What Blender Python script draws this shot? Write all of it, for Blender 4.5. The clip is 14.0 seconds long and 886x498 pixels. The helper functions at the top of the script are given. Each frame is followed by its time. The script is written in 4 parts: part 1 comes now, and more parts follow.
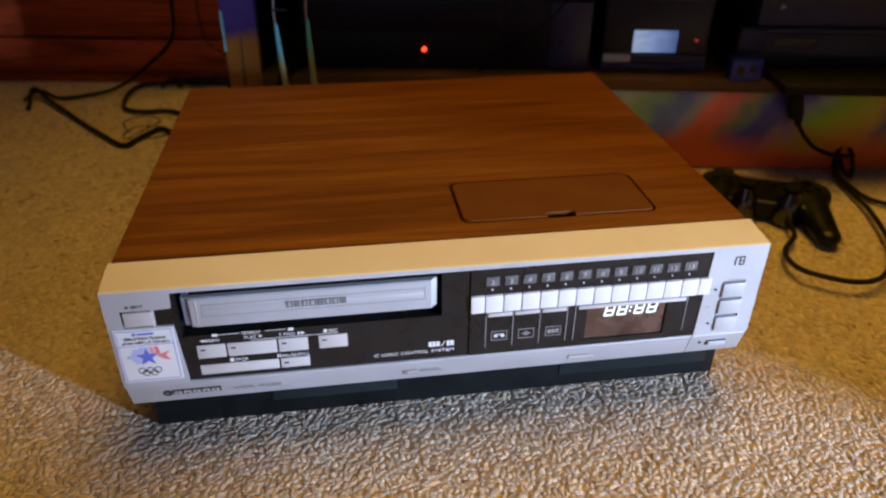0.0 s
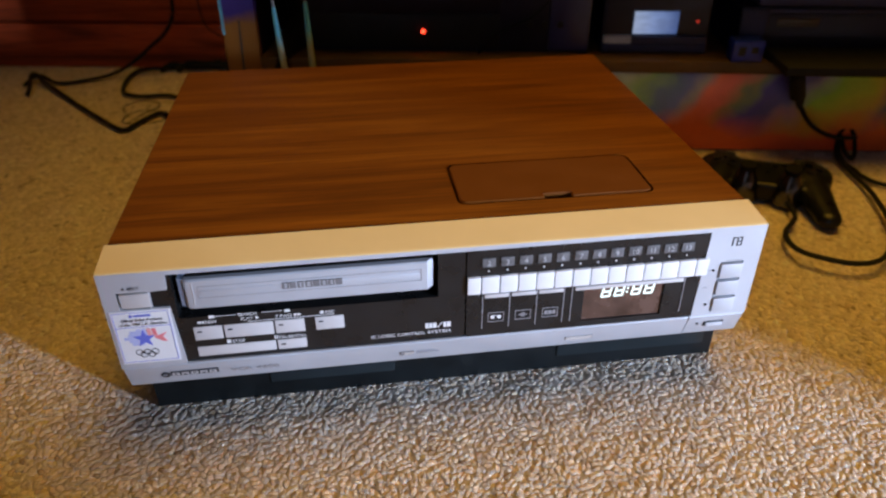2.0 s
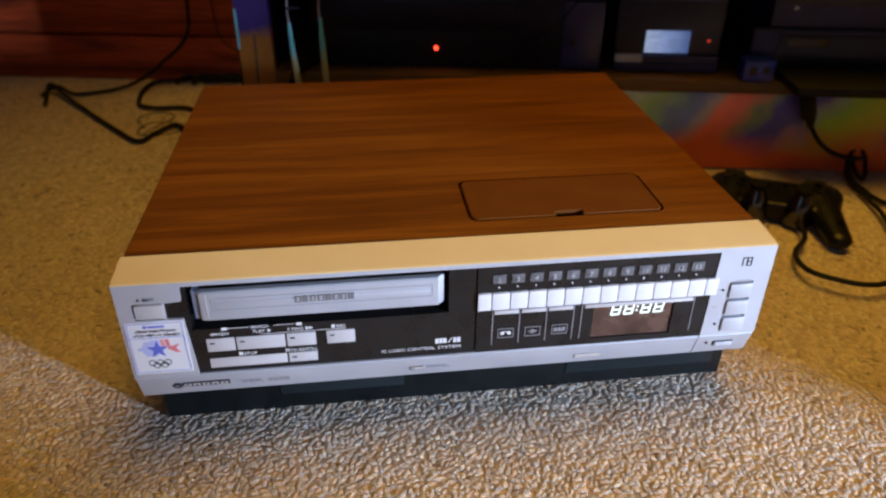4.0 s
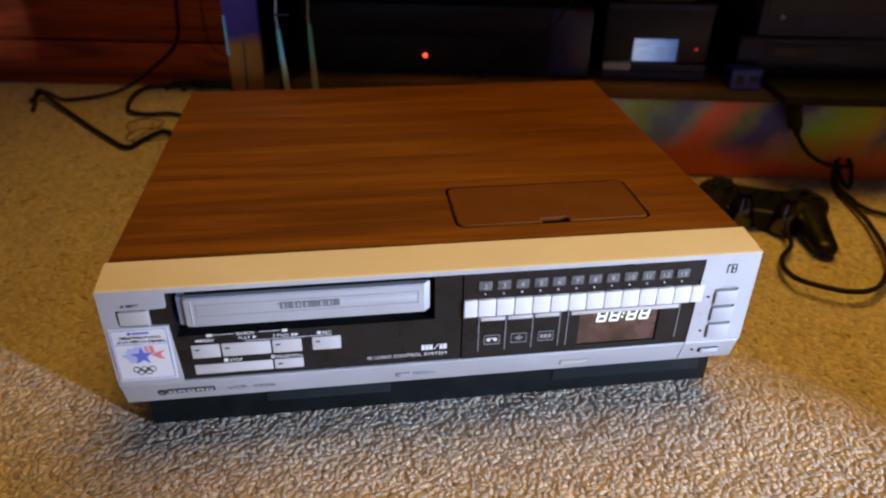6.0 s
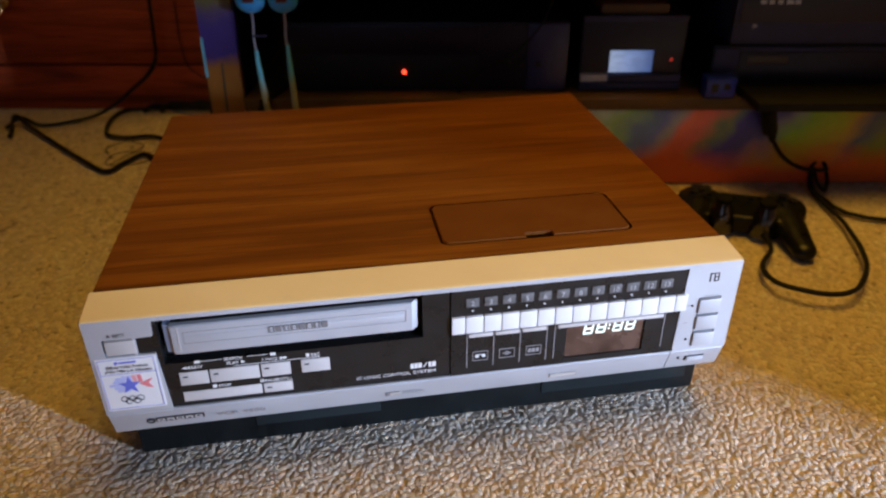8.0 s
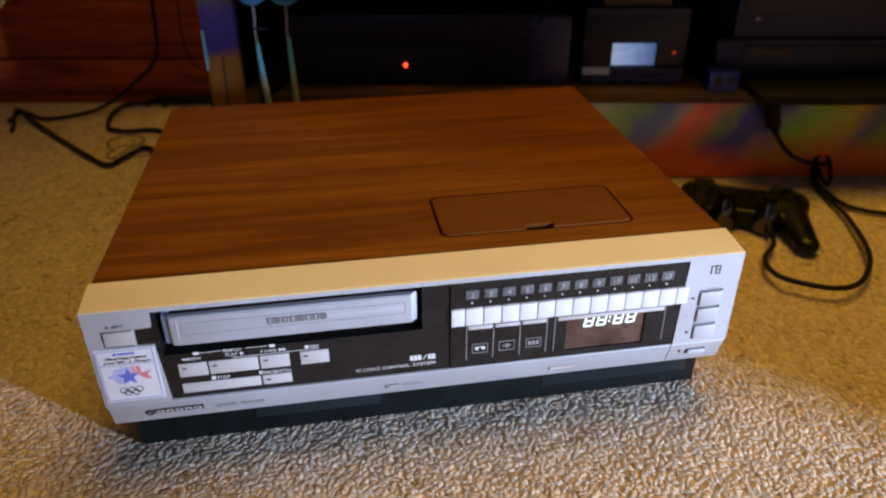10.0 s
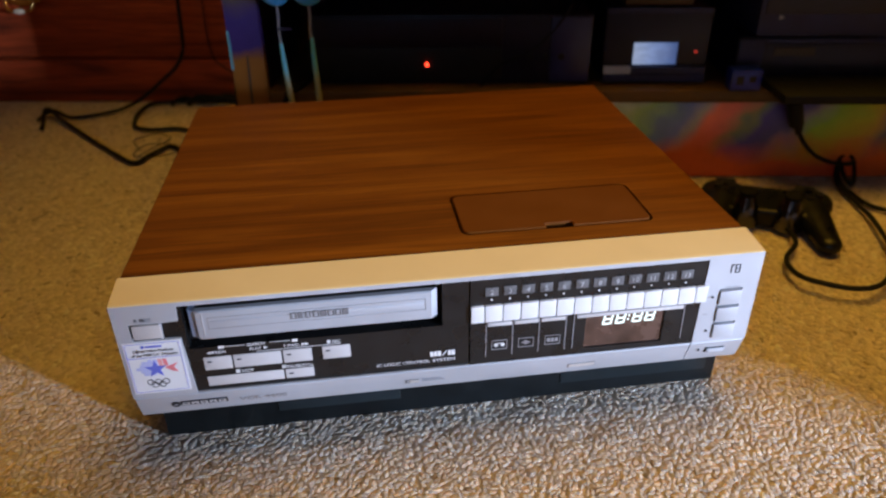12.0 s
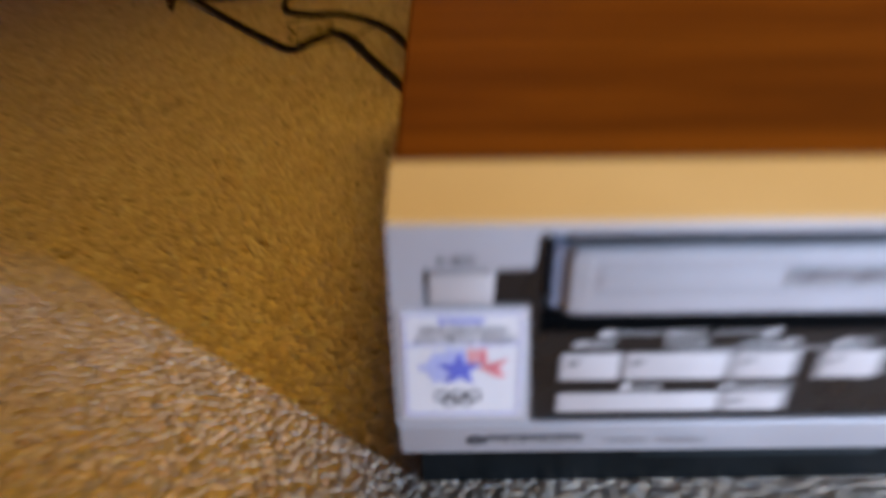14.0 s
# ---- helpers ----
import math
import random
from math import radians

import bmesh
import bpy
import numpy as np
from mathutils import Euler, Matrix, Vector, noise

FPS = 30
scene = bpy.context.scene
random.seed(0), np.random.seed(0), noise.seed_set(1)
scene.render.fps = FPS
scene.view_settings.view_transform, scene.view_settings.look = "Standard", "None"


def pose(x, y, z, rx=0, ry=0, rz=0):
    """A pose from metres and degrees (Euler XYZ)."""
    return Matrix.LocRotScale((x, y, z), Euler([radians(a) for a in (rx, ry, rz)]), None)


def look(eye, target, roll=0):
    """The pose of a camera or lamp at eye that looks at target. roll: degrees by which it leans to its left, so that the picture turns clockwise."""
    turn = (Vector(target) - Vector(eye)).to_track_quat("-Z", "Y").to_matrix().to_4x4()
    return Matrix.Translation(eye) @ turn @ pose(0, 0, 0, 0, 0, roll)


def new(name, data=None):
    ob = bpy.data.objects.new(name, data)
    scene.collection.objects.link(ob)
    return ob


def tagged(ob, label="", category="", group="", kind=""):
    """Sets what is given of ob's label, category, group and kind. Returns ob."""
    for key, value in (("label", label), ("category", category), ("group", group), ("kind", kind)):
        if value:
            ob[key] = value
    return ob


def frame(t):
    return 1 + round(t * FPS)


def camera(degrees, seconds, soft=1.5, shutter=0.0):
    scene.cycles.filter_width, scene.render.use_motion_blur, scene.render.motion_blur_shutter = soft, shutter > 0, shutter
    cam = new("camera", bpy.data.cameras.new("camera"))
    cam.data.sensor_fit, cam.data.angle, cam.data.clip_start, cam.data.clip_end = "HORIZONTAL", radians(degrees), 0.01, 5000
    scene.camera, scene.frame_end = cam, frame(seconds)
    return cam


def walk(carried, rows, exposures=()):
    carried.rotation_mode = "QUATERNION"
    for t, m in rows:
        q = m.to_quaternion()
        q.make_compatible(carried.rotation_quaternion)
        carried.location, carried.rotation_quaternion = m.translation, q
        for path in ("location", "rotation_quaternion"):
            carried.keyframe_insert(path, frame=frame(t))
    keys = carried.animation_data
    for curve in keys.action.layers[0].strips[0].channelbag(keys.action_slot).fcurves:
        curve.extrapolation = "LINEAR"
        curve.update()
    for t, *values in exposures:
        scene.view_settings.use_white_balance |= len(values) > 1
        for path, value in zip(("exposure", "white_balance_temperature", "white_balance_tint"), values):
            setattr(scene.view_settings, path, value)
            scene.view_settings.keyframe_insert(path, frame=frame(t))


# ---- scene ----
cam = camera(62.85, 14.0, soft=2.2, shutter=0.8)
# seconds, eye, pitch, yaw, roll
ROWS = [
    (0, 0.1497, -0.3812, 0.3806, -31.08, -8.65, 0.39),
    (0.5, 0.1531, -0.3813, 0.3817, -31.08, -8.53, 0.01),
    (1, 0.1533, -0.3811, 0.3816, -31.10, -8.34, -0.05),
    (1.5, 0.1515, -0.3830, 0.3814, -31.17, -8.28, 0.13),
    (2, 0.1547, -0.3831, 0.3773, -32.15, -8.27, 0.03),
    (2.5, 0.1490, -0.3851, 0.3794, -31.38, -7.19, 0.28),
    (3, 0.1496, -0.3852, 0.3806, -31.17, -7.07, 0.27),
    (5.5, 0.1555, -0.3853, 0.3817, -31.04, -8.42, 0.83),
    (6, 0.1559, -0.3861, 0.3814, -30.60, -8.26, 0.92),
    (6.5, 0.1549, -0.3863, 0.3824, -30.47, -8.28, 1.15),
    (7, 0.1524, -0.3846, 0.3824, -30.33, -8.26, 0.75),
    (7.5, 0.1562, -0.3843, 0.3867, -30.01, -9.76, -0.18),
    (8, 0.1545, -0.3858, 0.3869, -29.73, -9.76, -0.16),
    (8.5, 0.1563, -0.3840, 0.3856, -29.71, -9.66, -0.41),
    (9, 0.1576, -0.3824, 0.3826, -29.99, -9.81, -0.57),
    (11.5, 0.1560, -0.3923, 0.3853, -30.05, -8.42, 0.00),
    (12, 0.1559, -0.3918, 0.3854, -30.08, -7.62, -0.82),
    (12.5, 0.1611, -0.3929, 0.3881, -30.11, -7.44, -1.67),
    (13, 0.1589, -0.3855, 0.3806, -30.93, -7.93, -0.97),
    (13.2, 0.1460, -0.3775, 0.3832, -31.11, -7.26, -1.69),
    (13.4, 0.1162, -0.3523, 0.3832, -30.90, -5.55, -2.19),
    (13.5, 0.0743, -0.2960, 0.3535, -29.29, -4.12, -0.17),
    (13.6, 0.0546, -0.2680, 0.3336, -29.14, -3.61, 0.94),
    (13.7, 0.0293, -0.2295, 0.2946, -29.93, -1.45, 0.54),
    (13.8, 0.0206, -0.2093, 0.2763, -30.88, -0.19, 0.41),
    (13.9, 0.0158, -0.1872, 0.2563, -32.22, -0.20, 0.44),
    (14, 0.0142, -0.1594, 0.2304, -33.16, -0.21, -0.55),
]
EXPOSURES = [(0.0, 0.0), (13.2, 0.0), (13.7, 0.10), (14.0, 0.22)]
walk(cam, [(t, pose(x, y, z, 90 + pitch, 0, yaw) @ pose(0, 0, 0, 0, 0, roll)) for t, x, y, z, pitch, yaw, roll in ROWS], EXPOSURES)

cam.data.dof.use_dof, cam.data.dof.focus_distance, cam.data.dof.aperture_fstop = True, 0.50, 6.2

# ---- the room's own axes: turned ten degrees against the recorder ----
ROOM = pose(0.02, 0.49, 0, 0, 0, -10)

# ---- light ----
sky_world = bpy.data.worlds.new("sky")
scene.world = sky_world
sky_world.use_nodes = True
wn = sky_world.node_tree.nodes
sky = wn.new("ShaderNodeTexSky")
sky.sky_type, sky.sun_disc, sky.sun_elevation, sky.sun_rotation = "NISHITA", False, radians(25), radians(120)
wn["Background"].inputs[1].default_value = 0.1
sky_world.node_tree.links.new(sky.outputs[0], wn["Background"].inputs[0])

# a shaded room lamp over the stand, its cone falling on the carpet and the recorder
warm = bpy.data.lights.new("warm_lamp", "SPOT")
warm.energy, warm.color, warm.shadow_soft_size = 143, (1.0, 0.53, 0.055), 0.70
warm.spot_size, warm.spot_blend = radians(79), 1.0
new("warm_lamp", warm).matrix_world = look((0.64, 0.35, 2.15), (0.67, -0.10, 0.0))

cool = bpy.data.lights.new("cool_light", "AREA")
cool.energy, cool.color, cool.shape, cool.size, cool.size_y = 105, (0.60, 0.725, 1.0), "RECTANGLE", 0.11, 0.25
new("cool_light", cool).matrix_world = ROOM @ pose(2.118, -1.50, 0.414, 90, 0, 62)

# added weak blue fill from the south, lifting the stand's shaded fronts
fill = bpy.data.lights.new("cool_light", "AREA")
fill.energy, fill.color, fill.shape, fill.size, fill.size_y = 2.0, (0.55, 0.70, 1.0), "RECTANGLE", 0.70, 0.80
new("cool_light", fill).matrix_world = ROOM @ pose(-0.15, -3.01, 1.35, 90, 0, 0)


# ---- materials ----
def material(name, rough=0.5, metal=0.0):
    m = bpy.data.materials.new(name)
    m.use_nodes = True
    n, l = m.node_tree.nodes, m.node_tree.links
    b = n["Principled BSDF"]
    b.inputs["Roughness"].default_value, b.inputs["Metallic"].default_value = rough, metal
    return m, n, l, b


def coords(n, l, scale=(1, 1, 1), where="Object"):
    c, mp = n.new("ShaderNodeTexCoord"), n.new("ShaderNodeMapping")
    mp.inputs["Scale"].default_value = scale
    l.new(c.outputs[where], mp.inputs[0])
    return mp.outputs[0]


def noise_tex(n, l, vec, scale, detail=4.0, rough=0.55, warp=0.0):
    t = n.new("ShaderNodeTexNoise")
    t.inputs["Scale"].default_value, t.inputs["Detail"].default_value = scale, detail
    t.inputs["Roughness"].default_value, t.inputs["Distortion"].default_value = rough, warp
    l.new(vec, t.inputs["Vector"])
    return t.outputs["Fac"]


def ramp(n, l, fac, stops):
    r = n.new("ShaderNodeValToRGB")
    e = r.color_ramp.elements
    while len(e) < len(stops):
        e.new(0.5)
    for k, (at, col) in zip(e, stops):
        k.position, k.color = at, (*col, 1)
    l.new(fac, r.inputs[0])
    return r.outputs[0]


def mixed(n, l, fac, a, b, mode="MIX"):
    m = n.new("ShaderNodeMix")
    m.data_type, m.blend_type = "RGBA", mode
    for socket, v in ((m.inputs[0], fac), (m.inputs[6], a), (m.inputs[7], b)):
        if isinstance(v, (int, float)):
            socket.default_value = v
        elif isinstance(v, tuple):
            socket.default_value = (*v, 1)
        else:
            l.new(v, socket)
    return m.outputs[2]


def bump(n, l, b, height, strength=0.3, distance=0.001):
    k = n.new("ShaderNodeBump")
    k.inputs["Strength"].default_value, k.inputs["Distance"].default_value = strength, distance
    l.new(height, k.inputs["Height"])
    l.new(k.outputs[0], b.inputs["Normal"])


def plain(name, col, rough=0.5, metal=0.0, vary=0.12, scale=60.0, grain=900.0, relief=0.15, coat=0.0, gloss=0.5):
    """A worn, slightly uneven coloured surface: broad smudges, fine grain and a little relief."""
    m, n, l, b = material(name, rough, metal)
    v = coords(n, l)
    big, fine = noise_tex(n, l, v, scale), noise_tex(n, l, v, grain, 2.0)
    lo, hi = tuple(c * (1 - vary) for c in col), tuple(min(1, c * (1 + vary)) for c in col)
    l.new(ramp(n, l, big, [(0.3, lo), (0.7, hi)]), b.inputs["Base Color"])
    r = ramp(n, l, big, [(0.3, (max(0.03, rough - 0.08),) * 3), (0.75, (min(1, rough + 0.1),) * 3)])
    l.new(r, b.inputs["Roughness"])
    b.inputs["Coat Weight"].default_value = coat
    b.inputs["Specular IOR Level"].default_value = gloss
    bump(n, l, b, fine, relief, 0.0004)
    return m


def wood(name, dark, mid, light, along=(1.2, 22, 22), rough=0.4, pores=(14, 420, 420), coat=0.0, streaky=0.5, gloss=0.25):
    m, n, l, b = material(name, rough)
    b.inputs["Specular IOR Level"].default_value = gloss
    b.inputs["Coat Weight"].default_value = coat
    b.inputs["Coat Roughness"].default_value = 0.25
    v = coords(n, l, along)
    bands = noise_tex(n, l, v, 1.6, 6.0, 0.6, 1.1)
    fibre = noise_tex(n, l, coords(n, l, pores), 1.0, 3.0, 0.6)
    c = ramp(n, l, bands, [(0.28, dark), (0.48, mid), (0.68, light)])
    streaks = noise_tex(n, l, coords(n, l, (along[0] * 2.5, along[1] * 6, along[2] * 6)), 1.6, 5.0, 0.65, 0.6)
    c = mixed(n, l, streaky, c, ramp(n, l, streaks, [(0.34, (0.42, 0.36, 0.30)), (0.52, (1, 1, 1)), (0.7, (1.35, 1.3, 1.2))]), "MULTIPLY")
    c = mixed(n, l, ramp(n, l, fibre, [(0.35, (0.55,) * 3), (0.55, (0,) * 3)]), c, dark)
    l.new(c, b.inputs["Base Color"])
    bump(n, l, b, fibre, 0.12, 0.0004)
    return m


def glow(name, col, strength, back=(0.01, 0.01, 0.01)):
    m, n, l, b = material(name, 0.3)
    b.inputs["Base Color"].default_value = (*back, 1)
    b.inputs["Emission Color"].default_value, b.inputs["Emission Strength"].default_value = (*col, 1), strength
    return m


WALNUT = wood("walnut_veneer", (0.080, 0.0235, 0.0019), (0.158, 0.0495, 0.0034), (0.236, 0.083, 0.0068), rough=0.48, streaky=0.3, gloss=0.22)
CHEST = wood("red_stained_wood", (0.08, 0.016, 0.008), (0.44, 0.070, 0.020), (0.62, 0.112, 0.030), along=(1.5, 9, 16), rough=0.5)
SILVER = plain("silver_paint", (0.51, 0.53, 0.57), 0.5, 0.3, 0.04, 30, 1500, 0.08)
CHAMPAGNE = plain("champagne_paint", (0.68, 0.555, 0.29), 0.6, 0.0, 0.03, 30, 1500, 0.06, gloss=0.3)
SILVER_KEY = plain("silver_key", (0.57, 0.555, 0.555), 0.45, 0.1, 0.03, 80, 1500, 0.06)
WHITE_KEY = plain("white_key", (0.74, 0.74, 0.75), 0.35, 0.0, 0.03, 80, 1500, 0.05)
BLACK = plain("black_panel", (0.011, 0.012, 0.013), 0.3, 0.0, 0.2, 40, 1200, 0.06)
# near-black for small black parts and for shade painted into recesses
PIT = plain("black_and_recess_shade", (0.005, 0.005, 0.006), 0.6, 0.0, 0.2, 40, 1200, 0.06)
# stand interior: bluish shade put into the boards' colour
SHADE_BLUE = plain("stand_shade_blue", (0.018, 0.015, 0.060), 0.6, 0.0, 0.3, 12, 500, 0.1, gloss=0.2)
CHASSIS = plain("dark_chassis", (0.0030, 0.0052, 0.0062), 0.5, 0.0, 0.25, 50, 900, 0.15, gloss=0.3)
FLAP = plain("flap_plastic", (0.011, 0.017, 0.020), 0.36, 0.0, 0.2, 50, 900, 0.1, gloss=0.4)
SMOKE = plain("smoked_lens", (0.125, 0.125, 0.13), 0.35, 0.0, 0.35, 180, 900, 0.1)
LID = plain("brown_lid", (0.125, 0.040, 0.005), 0.5, 0.0, 0.04, 40, 1400, 0.04, gloss=0.15)
PRINT = plain("white_print", (0.75, 0.75, 0.75), 0.5, 0.0, 0.05, 80, 1500, 0.02)
NUMBER_PRINT = plain("pale_grey_print", (0.46, 0.46, 0.47), 0.5, 0.0, 0.05, 80, 1500, 0.02)
GREY_PRINT = plain("grey_print", (0.30, 0.29, 0.30), 0.5, 0.0, 0.08, 80, 1500, 0.02)
WORD_PRINT = plain("dark_grey_print", (0.17, 0.165, 0.17), 0.5, 0.0, 0.08, 80, 1500, 0.02)
DARK_PRINT = plain("dark_print", (0.03, 0.03, 0.035), 0.5, 0.0, 0.1, 80, 1500, 0.02)
PAPER = plain("sticker_paper", (0.78, 0.78, 0.79), 0.4, 0.0, 0.02, 50, 1500, 0.03)
BLUE_INK = plain("blue_ink", (0.14, 0.17, 0.62), 0.45, 0.0, 0.08, 60, 1500, 0.02)
PALE_INK = plain("pale_blue_ink", (0.50, 0.54, 0.83), 0.45, 0.0, 0.06, 60, 1500, 0.02)
RED_INK = plain("red_ink", (0.80, 0.24, 0.26), 0.45, 0.0, 0.08, 60, 1500, 0.02)
PINK_INK = plain("pink_ink", (0.80, 0.38, 0.38), 0.45, 0.0, 0.06, 60, 1500, 0.02)
BROWN_GLASS = plain("brown_display", (0.085, 0.048, 0.036), 0.25, 0.0, 0.45, 55, 500, 0.1)
DIGIT = glow("display_digits", (0.80, 0.95, 1.0), 1.6)
# black plastic, with the missing blue fill light mixed into its colour
BLACK_PLASTIC = plain("black_plastic", (0.009, 0.009, 0.026), 0.4, 0.0, 0.25, 60, 1200, 0.1, gloss=0.35)
RUBBER = plain("black_rubber", (0.009, 0.009, 0.009), 0.5, 0.0, 0.2, 90, 900, 0.15, gloss=0.15)
GLOSS_BLACK = plain("gloss_black", (0.006, 0.006, 0.012), 0.34, 0.0, 0.2, 30, 900, 0.01, gloss=0.28)
STICK_RUBBER = plain("matt_rubber", (0.006, 0.006, 0.007), 0.85, 0.0, 0.2, 90, 900, 0.2, gloss=0.1)
GREY_PLASTIC = plain("blue_grey_plastic", (0.026, 0.030, 0.085), 0.5, 0.0, 0.2, 30, 900, 0.05, gloss=0.3)
PALE_PLASTIC = plain("pale_plastic", (0.42, 0.46, 0.55), 0.35, 0.0, 0.1, 40, 900, 0.05)
BLUE_PLASTIC = plain("blue_plastic", (0.007, 0.022, 0.30), 0.35, 0.0, 0.2, 60, 900, 0.05)
SKY_PLASTIC = plain("light_blue_plastic", (0.04, 0.40, 0.95), 0.35, 0.0, 0.12, 60, 900, 0.05)
BRASS = plain("brass", (0.65, 0.42, 0.14), 0.3, 1.0, 0.1, 60, 900, 0.05)
CERAMIC = plain("ceramic_knob", (0.75, 0.68, 0.52), 0.25, 0.0, 0.05, 60, 900, 0.02)
PLASTER = plain("wall_paint", (0.26, 0.17, 0.09), 0.8, 0.0, 0.05, 3, 200, 0.2)
LCD, lcd_n, lcd_l, lcd_b = material("lit_screen", 0.25)
lcd_b.inputs["Base Color"].default_value = (0.02, 0.02, 0.03, 1)
lcd_c, lcd_s = lcd_n.new("ShaderNodeTexCoord"), lcd_n.new("ShaderNodeSeparateXYZ")
lcd_l.new(lcd_c.outputs["Generated"], lcd_s.inputs[0])
lcd_down = ramp(lcd_n, lcd_l, lcd_s.outputs["X"], [(0.0, (0.55, 0.68, 1.0)), (0.45, (0.34, 0.48, 0.90)), (1.0, (0.09, 0.17, 0.46))])
lcd_rows = noise_tex(lcd_n, lcd_l, coords(lcd_n, lcd_l, (60, 1, 200)), 1.0, 2.0)
lcd_l.new(mixed(lcd_n, lcd_l, 0.3, lcd_down, ramp(lcd_n, lcd_l, lcd_rows, [(0.4, (0.45,) * 3), (0.6, (1.0,) * 3)]), "MULTIPLY"), lcd_b.inputs["Emission Color"])
lcd_b.inputs["Emission Strength"].default_value = 0.55
RED_LED = glow("red_led", (1.0, 0.05, 0.02), 6.0)


def sleeve_material():
    m, n, l, b = material("blue_to_cream_plastic", 0.4)
    c = n.new("ShaderNodeTexCoord")
    s = n.new("ShaderNodeSeparateXYZ")
    l.new(c.outputs["Generated"], s.inputs[0])
    l.new(ramp(n, l, s.outputs["Z"], [(0.0, (0.22, 0.24, 0.085)), (0.60, (0.42, 0.46, 0.27)), (0.76, (0.18, 0.70, 0.92))]), b.inputs["Base Color"])
    return m


def mural(name, upright=False):
    """Hand-painted blotches of many colours, flowing into one another."""
    m, n, l, b = material(name, 0.38)
    v = coords(n, l, (1, 1, 1))
    warp = n.new("ShaderNodeTexNoise")
    warp.inputs["Scale"].default_value, warp.inputs["Detail"].default_value = 14.0, 3.0
    l.new(v, warp.inputs["Vector"])
    add = n.new("ShaderNodeVectorMath")
    add.operation = "MULTIPLY_ADD"
    add.inputs[1].default_value = (0.10, 0.10, 0.06)
    l.new(warp.outputs["Color"], add.inputs[0])
    l.new(v, add.inputs[2])
    s = n.new("ShaderNodeSeparateXYZ")
    l.new(add.outputs[0], s.inputs[0])
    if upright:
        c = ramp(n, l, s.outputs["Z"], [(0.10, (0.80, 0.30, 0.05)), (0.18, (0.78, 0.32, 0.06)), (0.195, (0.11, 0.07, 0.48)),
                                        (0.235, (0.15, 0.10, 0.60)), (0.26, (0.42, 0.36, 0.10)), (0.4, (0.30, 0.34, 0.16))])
    else:
        mp = n.new("ShaderNodeMapRange")
        mp.inputs["From Min"].default_value, mp.inputs["From Max"].default_value = 0.04, 0.90
        slant = n.new("ShaderNodeMath")
        slant.operation = "MULTIPLY_ADD"
        slant.inputs[1].default_value = -0.75
        l.new(s.outputs["Z"], slant.inputs[0])
        l.new(s.outputs["X"], slant.inputs[2])
        shift = n.new("ShaderNodeMath")
        shift.inputs[1].default_value = 0.075
        l.new(slant.outputs[0], shift.inputs[0])
        l.new(shift.outputs[0], mp.inputs[0])
        row = ramp(n, l, mp.outputs[0], [(0.0, (0.10, 0.05, 0.02)), (0.16, (0.14, 0.07, 0.02)), (0.21, (0.38, 0.36, 0.04)), (0.26, (0.16, 0.08, 0.02)), (0.44, (0.30, 0.20, 0.10)),
                                         (0.53, (0.62, 0.76, 0.80)), (0.562, (0.44, 0.62, 0.52)), (0.580, (0.30, 0.56, 0.22)), (0.606, (0.14, 0.26, 0.55)), (0.632, (0.16, 0.24, 0.66)), (0.655, (0.38, 0.40, 0.46)), (0.682, (0.82, 0.22, 0.14)),
                                         (0.717, (0.72, 0.18, 0.14)), (0.740, (0.16, 0.24, 0.14)), (0.762, (0.06, 0.06, 0.42)), (0.790, (0.07, 0.08, 0.34)), (0.808, (0.22, 0.24, 0.36)), (0.842, (0.24, 0.54, 0.05)),
                                         (0.885, (0.42, 0.52, 0.04)), (0.91, (0.46, 0.34, 0.06)), (0.94, (0.08, 0.13, 0.24)), (0.98, (0.20, 0.28, 0.06))])
        low = ramp(n, l, mp.outputs[0], [(0.0, (0.30, 0.07, 0.02)), (0.55, (0.50, 0.09, 0.02)), (0.68, (0.62, 0.11, 0.03)), (0.88, (0.72, 0.13, 0.05)), (1.0, (0.60, 0.13, 0.03))])
        band = n.new("ShaderNodeMapRange")
        band.inputs["From Min"].default_value, band.inputs["From Max"].default_value = 0.055, 0.085
        l.new(s.outputs["Z"], band.inputs[0])
        c = mixed(n, l, band.outputs[0], low, row)
    # post colours cut to a third, standing in for dimmer light there
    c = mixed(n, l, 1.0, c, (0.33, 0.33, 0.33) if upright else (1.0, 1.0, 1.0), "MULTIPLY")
    streak = noise_tex(n, l, coords(n, l, (60, 60, 60)), 1.0, 4.0)
    c = mixed(n, l, 0.2, c, ramp(n, l, streak, [(0.3, (0.35,) * 3), (0.7, (1.0,) * 3)]), "MULTIPLY")
    l.new(c, b.inputs["Base Color"])
    bump(n, l, b, streak, 0.2, 0.0006)
    return m


SHELF_PAINT = plain("worn_brown_paint", (0.095, 0.048, 0.009), 0.6, 0.0, 0.6, 9, 300, 0.2)
MURAL, MURAL_POST, SLEEVE = mural("painted_front"), mural("dimmed_painted_post", True), sleeve_material()


